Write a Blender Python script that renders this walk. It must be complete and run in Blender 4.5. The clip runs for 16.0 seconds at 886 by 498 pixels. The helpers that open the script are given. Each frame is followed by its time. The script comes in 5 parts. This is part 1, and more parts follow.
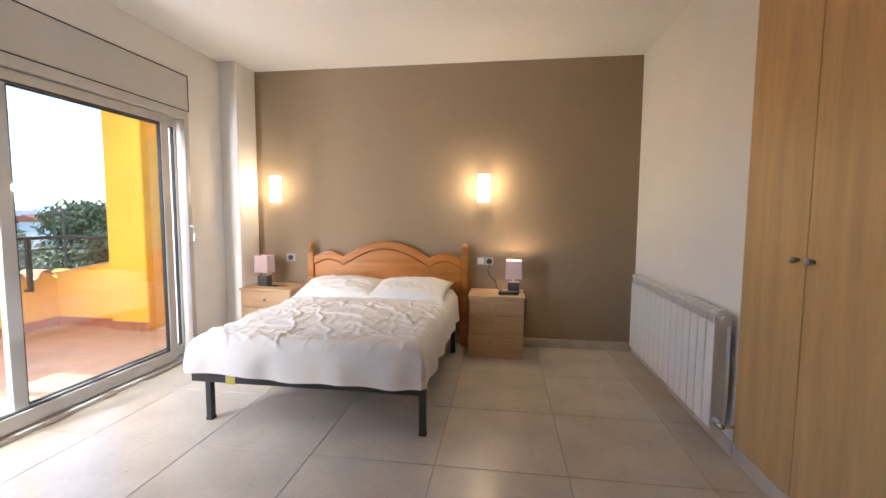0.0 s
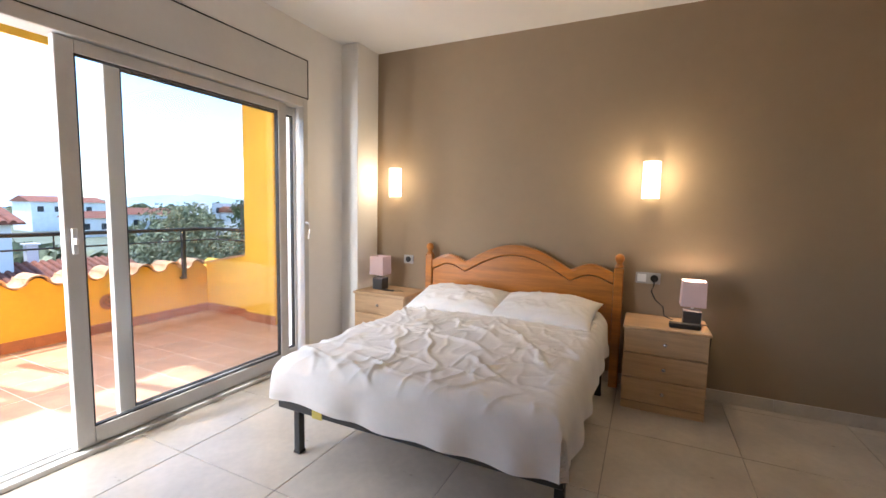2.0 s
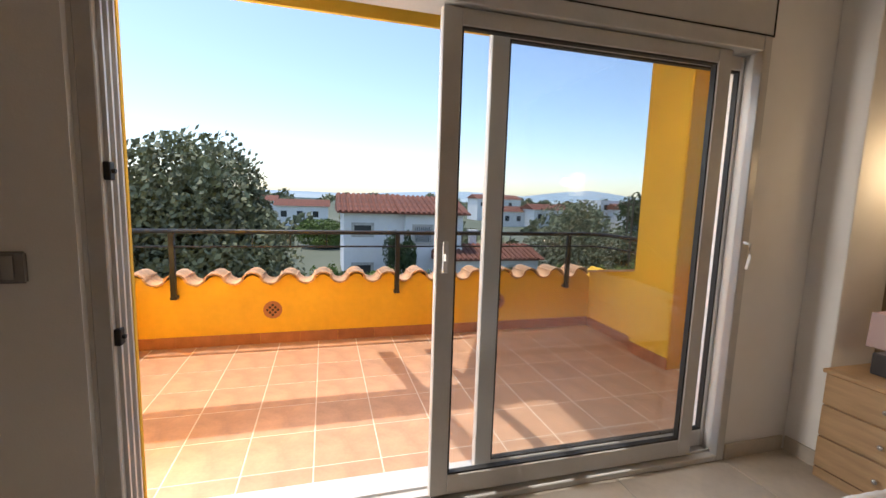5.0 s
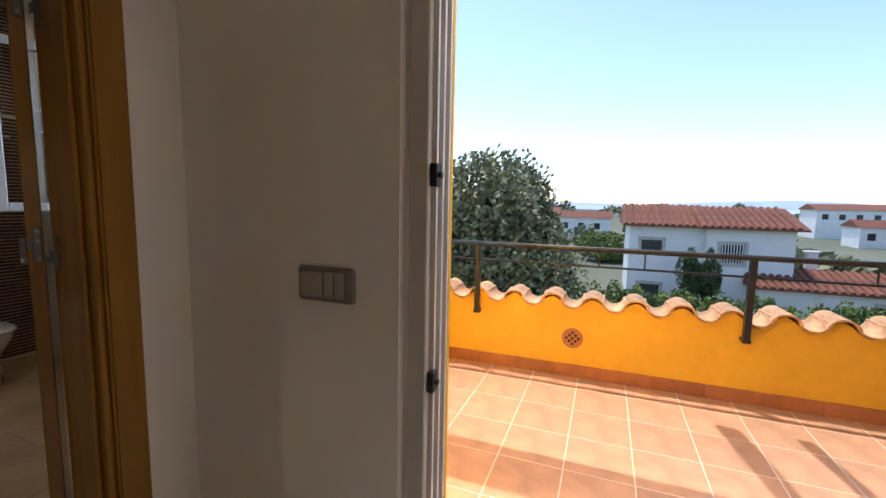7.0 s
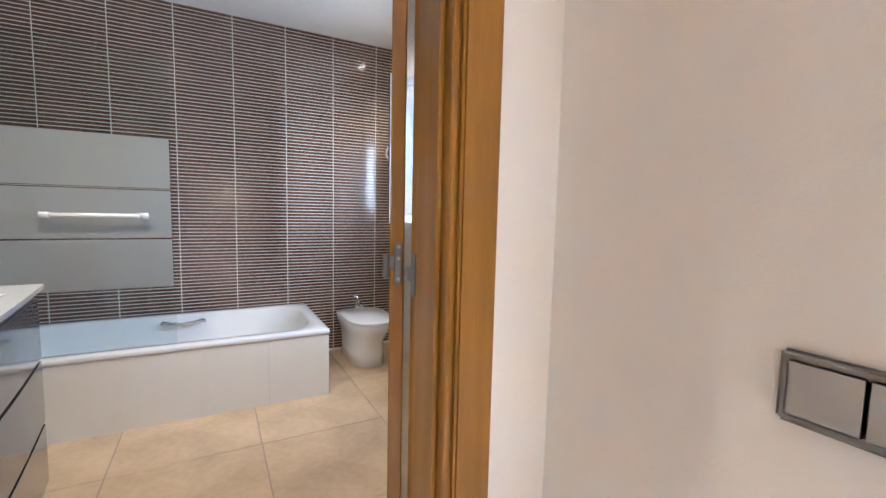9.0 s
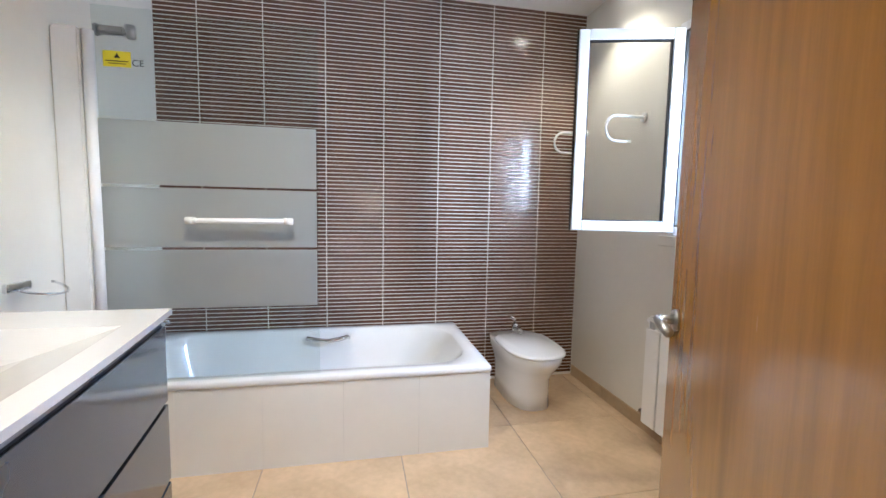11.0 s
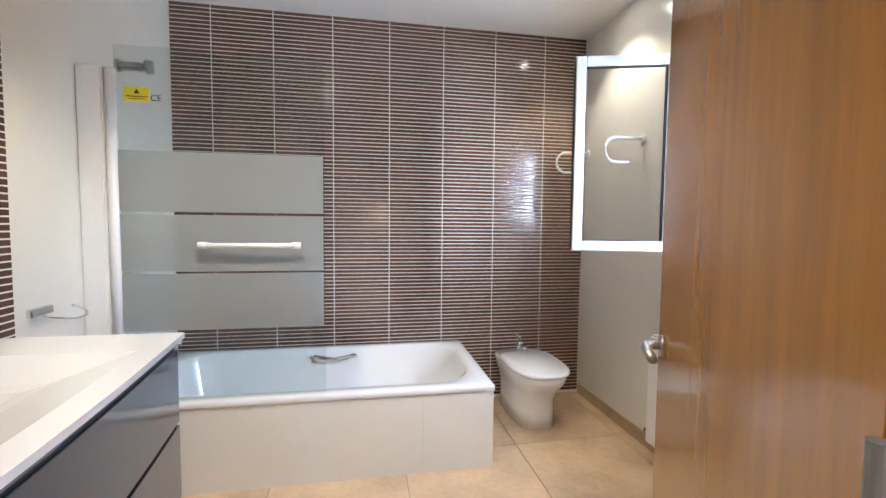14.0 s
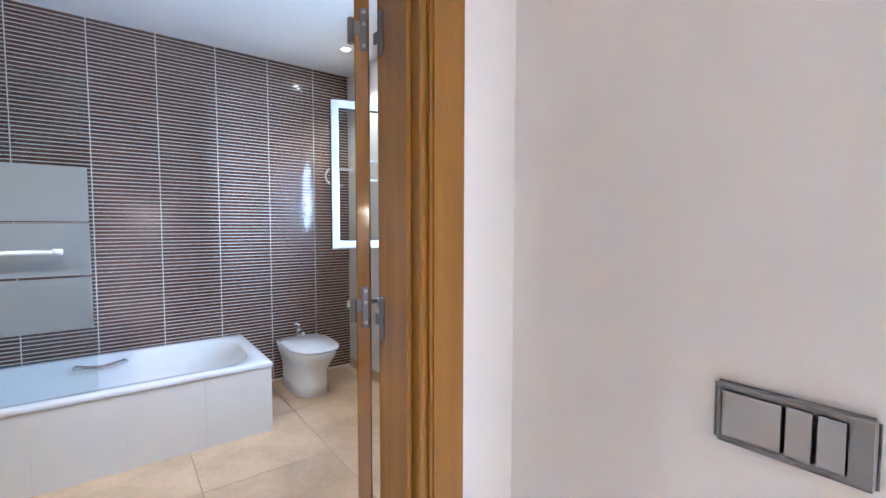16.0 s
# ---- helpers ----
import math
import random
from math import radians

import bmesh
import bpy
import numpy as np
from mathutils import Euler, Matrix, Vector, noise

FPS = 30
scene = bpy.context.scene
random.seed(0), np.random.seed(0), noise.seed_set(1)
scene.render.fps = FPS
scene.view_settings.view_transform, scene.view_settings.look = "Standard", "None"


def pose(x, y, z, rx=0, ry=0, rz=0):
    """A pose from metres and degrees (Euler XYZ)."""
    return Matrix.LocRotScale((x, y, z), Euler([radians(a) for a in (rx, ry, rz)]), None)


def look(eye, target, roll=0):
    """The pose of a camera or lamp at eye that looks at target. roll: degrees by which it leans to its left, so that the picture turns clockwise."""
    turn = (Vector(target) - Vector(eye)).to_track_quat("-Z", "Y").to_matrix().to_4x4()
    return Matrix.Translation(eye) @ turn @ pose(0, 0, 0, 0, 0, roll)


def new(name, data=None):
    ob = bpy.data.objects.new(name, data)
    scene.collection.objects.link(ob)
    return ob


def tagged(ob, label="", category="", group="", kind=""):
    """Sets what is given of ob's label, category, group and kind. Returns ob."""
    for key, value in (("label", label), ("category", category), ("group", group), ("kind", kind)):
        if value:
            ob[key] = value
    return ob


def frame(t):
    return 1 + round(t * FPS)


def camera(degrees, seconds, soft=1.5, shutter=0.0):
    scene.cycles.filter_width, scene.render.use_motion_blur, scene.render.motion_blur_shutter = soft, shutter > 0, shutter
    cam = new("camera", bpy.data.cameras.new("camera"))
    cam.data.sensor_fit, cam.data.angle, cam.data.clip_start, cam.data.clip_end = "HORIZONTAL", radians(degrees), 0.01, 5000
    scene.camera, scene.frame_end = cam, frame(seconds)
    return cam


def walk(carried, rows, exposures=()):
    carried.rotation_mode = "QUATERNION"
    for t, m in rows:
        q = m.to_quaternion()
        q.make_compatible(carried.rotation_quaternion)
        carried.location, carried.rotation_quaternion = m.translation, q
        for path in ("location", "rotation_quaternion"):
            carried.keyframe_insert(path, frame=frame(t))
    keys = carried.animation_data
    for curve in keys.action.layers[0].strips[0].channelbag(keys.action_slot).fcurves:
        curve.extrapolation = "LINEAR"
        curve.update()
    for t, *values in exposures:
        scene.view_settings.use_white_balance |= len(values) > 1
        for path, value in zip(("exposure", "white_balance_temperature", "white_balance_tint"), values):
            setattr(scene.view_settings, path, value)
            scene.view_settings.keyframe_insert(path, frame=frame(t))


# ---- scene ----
cam = camera(92.6, 16.0)
PATH = [
    (0, (0.059, 0.002, 1.278), (-0.219, 1.976, 1.118), 0.3),
    (0.5, (0.026, 0.17, 1.275), (-0.324, 2.132, 1.108), 0.5),
    (1, (0.004, 0.364, 1.284), (-0.478, 2.297, 1.111), 0.7),
    (1.5, (-0.056, 0.516, 1.281), (-0.697, 2.402, 1.1), 0.9),
    (2, (-0.141, 0.725, 1.296), (-1.0, 2.522, 1.111), 1.2),
    (2.5, (-0.239, 0.882, 1.306), (-1.344, 2.538, 1.113), 1.4),
    (3, (-0.349, 1.052, 1.315), (-1.681, 2.53, 1.112), 1.4),
    (3.5, (-0.476, 1.164, 1.344), (-2.0, 2.441, 1.128), 1.4),
    (3.7, (-0.536, 1.19, 1.353), (-2.127, 2.38, 1.127), 1.5),
    (5.8, (-1.266, 1.373, 1.337), (-3.251, 1.459, 1.11), 1.3),
    (6, (-1.313, 1.339, 1.325), (-3.3, 1.308, 1.103), 1.1),
    (6.5, (-1.472, 1.23, 1.319), (-3.426, 0.868, 1.095), 1.2),
    (7, (-1.626, 1.078, 1.331), (-3.483, 0.369, 1.109), 1.1),
    (7.5, (-1.738, 0.959, 1.324), (-3.426, -0.09, 1.099), 1.0),
    (8, (-1.87, 0.832, 1.336), (-3.339, -0.502, 1.091), 0.9),
    (8.5, (-1.943, 0.725, 1.295), (-3.12, -0.882, 1.123), 1.3),
    (9, (-1.935, 0.526, 1.315), (-2.889, -1.223, 1.136), 1.3),
    (9.5, (-1.913, 0.343, 1.324), (-2.661, -1.503, 1.144), 1.5),
    (10, (-1.91, 0.155, 1.317), (-2.438, -1.76, 1.133), 1.6),
    (10.2, (-1.909, 0.08, 1.314), (-2.342, -1.864, 1.13), 1.6),
    (12.5, (-1.93, -0.636, 1.348), (-2.315, -2.59, 1.171), 0.7),
    (13.2, (-1.95, -0.491, 1.368), (-2.311, -2.452, 1.22), 0.4),
    (13.8, (-1.943, -0.256, 1.362), (-2.295, -2.22, 1.236), 0.6),
    (14.5, (-1.891, -0.03, 1.362), (-2.33, -1.978, 1.261), 0.4),
    (15.1, (-1.818, 0.208, 1.36), (-2.469, -1.681, 1.26), 0.3),
    (15.5, (-1.804, 0.35, 1.388), (-2.684, -1.442, 1.275), 0.3),
    (16, (-1.851, 0.521, 1.387), (-3.063, -1.066, 1.277), 0.1),
]
EXPOSURES = [(0.0, 2.5, 5700, 10), (0.8, 2.4, 5400, 10), (1.5, 2.3, 5500, 10), (3.0, 1.75, 6300, 10), (3.7, 1.35, 6800, 11), (5.8, 0.9, 6300, 13), (7.0, 1.1, 6300, 13), (7.5, 1.5, 6500, 14), (8.0, 2.1, 6700, 15), (8.5, 3.1, 6200, 13), (9.0, 3.6, 5400, 11), (9.6, 3.8, 5300, 10), (10.2, 3.95, 5300, 10), (12.5, 3.65, 5600, 11), (14.5, 3.85, 5600, 11), (15.3, 3.8, 5400, 11), (16.0, 3.75, 4700, 10)]
walk(cam, [(t, look(eye, target, roll)) for t, eye, target, roll in PATH], EXPOSURES)

# ---- world, sun, exposure ----
world = bpy.data.worlds.new("sky")
scene.world = world
world.use_nodes = True
wn = world.node_tree
sky = wn.nodes.new("ShaderNodeTexSky")
sky.sky_type, sky.sun_disc = "NISHITA", False
sky.sun_elevation, sky.sun_rotation = radians(66), radians(222)
sky.dust_density, sky.air_density, sky.ozone_density = 0.7, 1.0, 2.5
wn.links.new(sky.outputs[0], wn.nodes["Background"].inputs[0])
wn.nodes["Background"].inputs[1].default_value = 0.13

sun = new("sun", bpy.data.lights.new("sun", "SUN"))
sun.data.energy, sun.data.angle, sun.data.color = 1.75, radians(0.6), (1.0, 0.94, 0.84)
sun.matrix_world = look((0, 0, 0), (0.36, 0.5, -2.55))

# added unseen lamp: stands in for skylight by the terrace door, porch's open side
dl = new("door_daylight", bpy.data.lights.new("door_daylight", "AREA"))
dl.data.shape, dl.data.size, dl.data.size_y, dl.data.energy, dl.data.color = "RECTANGLE", 0.36, 1.9, 34, (1.0, 0.95, 0.88)
dl.matrix_world = look((-3.14, 0.26, 1.45), (1.29, 3.3, 1.4))

# extra hidden lamp for terrace door sky light from above, under the porch beam
sl = new("porch_skylight", bpy.data.lights.new("porch_skylight", "AREA"))
sl.data.shape, sl.data.size, sl.data.size_y, sl.data.energy, sl.data.color = "RECTANGLE", 2.2, 0.4, 20, (1.0, 0.96, 0.9)
sl.matrix_world = look((-3.7, 1.5, 2.8), (-1.4, 1.6, 0.6))

# ---- materials ----
def material(name, base, rough=0.6, metal=0.0, vary=0.08, scale=6.0, bump=0.0, bump_scale=60.0, per_piece=0.0, stretch=(1, 1, 1), second=None, spec=0.5, coat=0.0):
    """A surface with broad and fine variation, optional relief and per-piece tint."""
    m = bpy.data.materials.new(name)
    m.use_nodes = True
    nt, bs = m.node_tree, m.node_tree.nodes["Principled BSDF"]
    L = nt.links.new
    co = nt.nodes.new("ShaderNodeTexCoord")
    mp = nt.nodes.new("ShaderNodeMapping")
    mp.inputs["Scale"].default_value = stretch
    L(co.outputs["Object"], mp.inputs[0])
    big = nt.nodes.new("ShaderNodeTexNoise")
    big.inputs["Scale"].default_value, big.inputs["Detail"].default_value = scale, 5
    L(mp.outputs[0], big.inputs[0])
    fine = nt.nodes.new("ShaderNodeTexNoise")
    fine.inputs["Scale"].default_value, fine.inputs["Detail"].default_value = scale * 9, 3
    L(mp.outputs[0], fine.inputs[0])
    add = nt.nodes.new("ShaderNodeMath")
    add.operation = "MULTIPLY_ADD"
    L(fine.outputs[0], add.inputs[0])
    add.inputs[1].default_value = 0.35
    L(big.outputs[0], add.inputs[2])
    ramp = nt.nodes.new("ShaderNodeValToRGB")
    lo = second if second else tuple(c * (1 - vary * 2) for c in base)
    hi = base if second else tuple(min(1, c * (1 + vary)) for c in base)
    ramp.color_ramp.elements[0].position, ramp.color_ramp.elements[1].position = 0.42, 0.9
    ramp.color_ramp.elements[0].color, ramp.color_ramp.elements[1].color = (*lo, 1), (*hi, 1)
    L(add.outputs[0], ramp.inputs[0])
    out = ramp.outputs[0]
    if per_piece:
        info = nt.nodes.new("ShaderNodeObjectInfo")
        mr = nt.nodes.new("ShaderNodeMapRange")
        mr.inputs[3].default_value, mr.inputs[4].default_value = 1 - per_piece, 1 + per_piece
        L(info.outputs["Random"], mr.inputs[0])
        hsv = nt.nodes.new("ShaderNodeHueSaturation")
        L(mr.outputs[0], hsv.inputs["Value"])
        L(out, hsv.inputs["Color"])
        out = hsv.outputs[0]
    L(out, bs.inputs["Base Color"])
    rr = nt.nodes.new("ShaderNodeMapRange")
    rr.inputs[3].default_value, rr.inputs[4].default_value = max(0.02, rough * 0.85), min(1, rough * 1.2)
    L(big.outputs[0], rr.inputs[0])
    L(rr.outputs[0], bs.inputs["Roughness"])
    bs.inputs["Metallic"].default_value = metal
    bs.inputs["Specular IOR Level"].default_value = spec
    bs.inputs["Coat Weight"].default_value = coat
    bs.inputs["Coat Roughness"].default_value = 0.08
    if bump:
        bn = nt.nodes.new("ShaderNodeTexNoise")
        bn.inputs["Scale"].default_value, bn.inputs["Detail"].default_value = bump_scale, 4
        L(mp.outputs[0], bn.inputs[0])
        bp = nt.nodes.new("ShaderNodeBump")
        bp.inputs["Strength"].default_value, bp.inputs["Distance"].default_value = bump, 0.01
        L(bn.outputs[0], bp.inputs["Height"])
        L(bp.outputs[0], bs.inputs["Normal"])
    return m


def glass(name, tint, rough=0.0, alpha=0.15):
    """Thin pane: mostly see-through, with a real mirror share by angle."""
    m = bpy.data.materials.new(name)
    m.use_nodes = True
    nt = m.node_tree
    nt.nodes.remove(nt.nodes["Principled BSDF"])
    tr, gl, mix, lw, fr = (nt.nodes.new(k) for k in ("ShaderNodeBsdfTransparent", "ShaderNodeBsdfGlossy", "ShaderNodeMixShader", "ShaderNodeLayerWeight", "ShaderNodeMapRange"))
    tr.inputs[0].default_value = (*tint, 1)
    gl.inputs["Roughness"].default_value = rough
    lw.inputs[0].default_value = 0.25
    fr.inputs[3].default_value, fr.inputs[4].default_value = 0.012, 0.3
    nt.links.new(lw.outputs["Facing"], fr.inputs[0])
    for a, b in ((fr.outputs[0], mix.inputs[0]), (tr.outputs[0], mix.inputs[1]), (gl.outputs[0], mix.inputs[2]), (mix.outputs[0], nt.nodes["Material Output"].inputs[0])):
        nt.links.new(a, b)
    return m


def glowing(name, color, strength):
    m = bpy.data.materials.new(name)
    m.use_nodes = True
    bs = m.node_tree.nodes["Principled BSDF"]
    bs.inputs["Base Color"].default_value = (*color, 1)
    bs.inputs["Emission Color"].default_value = (*color, 1)
    bs.inputs["Emission Strength"].default_value = strength
    return m


M_WHITE = material("white_wall_paint", (0.83, 0.81, 0.78), 0.85, vary=0.02, scale=1.5, bump=0.08, bump_scale=180)
M_CEIL = material("ceiling_paint", (0.85, 0.84, 0.82), 0.9, vary=0.015, scale=1.2)
M_TAUPE = material("taupe_wall_paint", (0.31, 0.23, 0.148), 0.8, vary=0.04, scale=1.3, bump=0.08, bump_scale=160)
M_FLOOR = material("beige_floor_tile", (0.56, 0.5, 0.42), 0.28, vary=0.1, scale=3.0, per_piece=0.03, bump=0.03, bump_scale=25)
M_FLOOR2 = material("warm_beige_floor_tile", (0.66, 0.48, 0.3), 0.25, vary=0.12, scale=3.0, per_piece=0.03, bump=0.03, bump_scale=25)
M_SKIRT2 = material("brown_beige_skirting_tile", (0.46, 0.33, 0.19), 0.3, vary=0.1, scale=4, per_piece=0.05)
M_GROUT = material("grey_grout", (0.33, 0.3, 0.26), 0.9, vary=0.1, scale=20)
M_SKIRT = material("beige_skirting_tile", (0.56, 0.5, 0.42), 0.3, vary=0.1, scale=4, per_piece=0.05)
M_PINE = material("varnished_pine", (0.46, 0.165, 0.018), 0.32, vary=0.22, scale=3.0, stretch=(0.5, 4, 9), coat=0.3)
M_BEECH = material("beech_laminate", (0.55, 0.365, 0.2), 0.42, vary=0.1, scale=3.0, stretch=(1, 5, 12))
M_OAK = material("oak_veneer_wardrobe", (0.55, 0.345, 0.14), 0.45, vary=0.1, scale=2.2, stretch=(8, 8, 0.7), bump=0.05, bump_scale=30)
M_DOORWOOD = material("varnished_door_wood", (0.31, 0.145, 0.018), 0.25, vary=0.1, scale=3.0, stretch=(9, 9, 0.6), coat=0.4)
M_SHEET = material("white_cotton_sheet", (0.8, 0.78, 0.76), 0.9, vary=0.03, scale=4, bump=0.12, bump_scale=300)
M_BLACK = material("black_metal", (0.02, 0.02, 0.022), 0.4, vary=0.15, scale=10)
M_TAPE = material("yellow_tag", (0.6, 0.5, 0.12), 0.7, vary=0.05)
M_ALU = material("lacquered_aluminium", (0.6, 0.59, 0.57), 0.38, metal=0.15, vary=0.04, scale=6)
M_SHUTBOX = material("shutter_box_panel", (0.6, 0.585, 0.56), 0.5, vary=0.03, scale=3)
M_GASKET = material("black_rubber", (0.015, 0.015, 0.015), 0.6)
M_PVC = material("white_window_frame", (0.82, 0.83, 0.84), 0.3, vary=0.02)
M_RAD = material("white_radiator_enamel", (0.8, 0.79, 0.77), 0.3, vary=0.02)
M_CHROME = material("chrome", (0.72, 0.72, 0.73), 0.12, metal=1.0, vary=0.03)
M_STEEL = material("brushed_steel", (0.42, 0.41, 0.4), 0.35, metal=1.0, vary=0.05)
M_HINGE = material("grey_hinge_steel", (0.2, 0.2, 0.2), 0.45, metal=0.4, vary=0.05)
M_CERAMIC = material("white_ceramic", (0.82, 0.82, 0.82), 0.1, vary=0.01, coat=0.5)
M_COUNTER = material("white_resin_top", (0.82, 0.815, 0.81), 0.15, vary=0.01, coat=0.4)
M_NAVY = material("glossy_blue_grey_lacquer", (0.045, 0.055, 0.075), 0.12, vary=0.05, coat=0.6)
M_CREAM = material("cream_wall_tile", (0.77, 0.74, 0.67), 0.2, vary=0.02, scale=2, per_piece=0.005)
M_MOSAIC = material("brown_ribbed_tile", (0.125, 0.062, 0.04), 0.14, vary=0.14, scale=5, per_piece=0.14, stretch=(1, 1, 3))
M_JOINT = material("white_joint", (0.82, 0.77, 0.7), 0.8, vary=0.05)
M_YELLOW = material("yellow_render", (0.78, 0.46, 0.04), 0.9, vary=0.07, scale=2.0, bump=0.25, bump_scale=120)
M_TERRA = material("terrace_tile", (0.5, 0.29, 0.175), 0.6, vary=0.12, scale=7, per_piece=0.05, bump=0.05)
M_TGROUT = material("pale_grout", (0.72, 0.6, 0.47), 0.9)
M_TSKIRT = material("terracotta_skirting", (0.38, 0.15, 0.07), 0.6, vary=0.12, scale=8, per_piece=0.1)
M_ROOFTILE = material("weathered_roof_tile", (0.6, 0.36, 0.2), 0.85, vary=0.3, scale=9, per_piece=0.15, bump=0.2, bump_scale=60)
M_REDROOF = material("red_clay_roof", (0.2, 0.072, 0.042), 0.85, vary=0.25, scale=3, per_piece=0.12)
M_HOUSE = material("white_render", (0.78, 0.77, 0.75), 0.9, vary=0.04, scale=1)
M_STONE = material("stone_surround", (0.5, 0.47, 0.42), 0.9, vary=0.15, scale=5)
M_DARKPANE = material("dark_pane", (0.04, 0.045, 0.05), 0.15)
M_LEAF = material("grey_green_leaf", (0.23, 0.24, 0.13), 0.7, vary=0.35, scale=1.2)
M_LEAF2 = material("dark_green_leaf", (0.05, 0.085, 0.028), 0.7, vary=0.35, scale=1.5)
M_LEAF3 = material("bright_green_leaf", (0.14, 0.2, 0.04), 0.7, vary=0.35, scale=1.5)
M_BARK = material("bark", (0.11, 0.085, 0.06), 0.95, vary=0.25, scale=12, bump=0.5)
M_GROUND = material("dry_scrubland", (0.17, 0.175, 0.12), 0.95, vary=0.35, scale=0.02, second=(0.085, 0.105, 0.055))
# Distance haze is put into the base colour of hills and plain.
M_HILL = material("haze_tinted_hill", (0.36, 0.45, 0.5), 1.0, vary=0.06, scale=0.01, spec=0.0)
M_HAZE = material("haze_tinted_plain", (0.42, 0.49, 0.5), 1.0, vary=0.1, scale=0.01, spec=0.0)
M_GREYBOX = material("grey_louver_metal", (0.13, 0.135, 0.145), 0.5, metal=0.2)
M_PLASTIC = material("grey_switch_plastic", (0.27, 0.265, 0.26), 0.35, vary=0.03)
M_PLASTIC2 = material("silver_rocker_plastic", (0.42, 0.41, 0.4), 0.35, vary=0.03)
M_LAMPBASE = material("dark_grey_ceramic_base", (0.05, 0.05, 0.055), 0.35)
M_SHADE = glowing("lilac_fabric_shade", (0.5, 0.36, 0.34), 0.05)
M_SCONCE = glowing("lit_frosted_glass", (1.0, 0.8, 0.5), 1.5)
M_BULB = glowing("downlight_bulb", (1.0, 0.9, 0.72), 9.0)
M_GLASS = glass("window_glass", (0.965, 0.975, 0.975))
M_SCREEN = glass("clear_screen_glass", (0.93, 0.96, 0.95))
M_FROST = glass("frosted_band", (0.5, 0.52, 0.51), 0.25)
fn = M_FROST.node_tree
fd, fm, fb = fn.nodes.new("ShaderNodeBsdfDiffuse"), fn.nodes.new("ShaderNodeMixShader"), fn.nodes.new("ShaderNodeBsdfRefraction")
fd.inputs[0].default_value, fm.inputs[0].default_value = (0.48, 0.5, 0.5, 1), 0.42
fb.inputs["Color"].default_value, fb.inputs["Roughness"].default_value, fb.inputs["IOR"].default_value = (0.85, 0.87, 0.87, 1), 0.6, 1.12
fn.links.new(fb.outputs[0], fm.inputs[1])
fn.links.new(fd.outputs[0], fm.inputs[2])
fn.links.new(fm.outputs[0], fn.nodes["Material Output"].inputs[0])
M_YLABEL = material("yellow_sticker", (0.8, 0.72, 0.03), 0.5, vary=0.02)
M_INK = material("black_ink", (0.02, 0.02, 0.02), 0.6)


# ---- mesh helpers ----
def box(bm, x0, x1, y0, y1, z0, z1, bevel=0.0, seg=1):
    c = Vector(((x0 + x1) / 2, (y0 + y1) / 2, (z0 + z1) / 2))
    r = bmesh.ops.create_cube(bm, size=1.0, matrix=Matrix.Translation(c) @ Matrix.Diagonal((abs(x1 - x0), abs(y1 - y0), abs(z1 - z0), 1)))
    if bevel:
        es = list({e for v in r["verts"] for e in v.link_edges})
        bmesh.ops.bevel(bm, geom=es, offset=bevel, segments=seg, affect="EDGES", clamp_overlap=True)
    return bm


def rod(bm, a, b, r, r2=None, n=12):
    a, b = Vector(a), Vector(b)
    d = b - a
    m = Matrix.Translation((a + b) / 2) @ d.to_track_quat("Z", "Y").to_matrix().to_4x4()
    bmesh.ops.create_cone(bm, cap_ends=True, segments=n, radius1=r, radius2=r if r2 is None else r2, depth=d.length, matrix=m)
    return bm


def ball(bm, c, r, sx=1, sy=1, sz=1, n=12):
    bmesh.ops.create_uvsphere(bm, u_segments=n, v_segments=max(6, n // 2 + 2), radius=r, matrix=Matrix.Translation(c) @ Matrix.Diagonal((sx, sy, sz, 1)))
    return bm


def loft(bm, loops, cap0=True, cap1=True):
    """Skin a stack of closed loops of equal length."""
    rows = [[bm.verts.new(p) for p in lp] for lp in loops]
    n = len(rows[0])
    for a, b in zip(rows, rows[1:]):
        for i in range(n):
            bm.faces.new((a[i], a[(i + 1) % n], b[(i + 1) % n], b[i]))
    if cap0:
        bm.faces.new(rows[0][::-1])
    if cap1:
        bm.faces.new(rows[-1])
    return bm


def round_loop(cx, cy, hx, hy, r, z, k=6):
    pts = []
    for sx, sy, a0 in ((1, 1, 0), (-1, 1, 90), (-1, -1, 180), (1, -1, 270)):
        for i in range(k + 1):
            a = radians(a0 + 90 * i / k)
            pts.append((cx + sx * (hx - r) + r * math.cos(a), cy + sy * (hy - r) + r * math.sin(a), z))
    return pts


def tube(bm, pts, r, n=8):
    """A bent tube through points."""
    pts = [Vector(p) for p in pts]
    loops = []
    for i, p in enumerate(pts):
        d = (pts[min(i + 1, len(pts) - 1)] - pts[max(i - 1, 0)]).normalized()
        q = d.to_track_quat("Z", "Y")
        loops.append([p + q @ Vector((r * math.cos(2 * math.pi * j / n), r * math.sin(2 * math.pi * j / n), 0)) for j in range(n)])
    return loft(bm, loops)


def mesh_of(bm, name, mat, smooth=False):
    me = bpy.data.meshes.new(name)
    bmesh.ops.recalc_face_normals(bm, faces=bm.faces)
    bm.to_mesh(me)
    bm.free()
    me.materials.append(mat)
    if smooth:
        for p in me.polygons:
            p.use_smooth = True
    return me


def part(name, bm, mat, parent=None, label="", smooth=False):
    ob = new(name, mesh_of(bm, name, mat, smooth))
    if parent is not None:
        ob.parent = parent
    if label:
        ob["label"] = label
    return ob


def thing(name, label, category, group="", kind="", at=(0, 0, 0)):
    ob = new(name)
    ob.location = at
    ob.empty_display_size = 0.1
    return tagged(ob, label, category, group, kind)


def structure(name, bm, mat, label, category, smooth=False):
    return tagged(part(name, bm, mat, None, "", smooth), label, category, "", "structure")


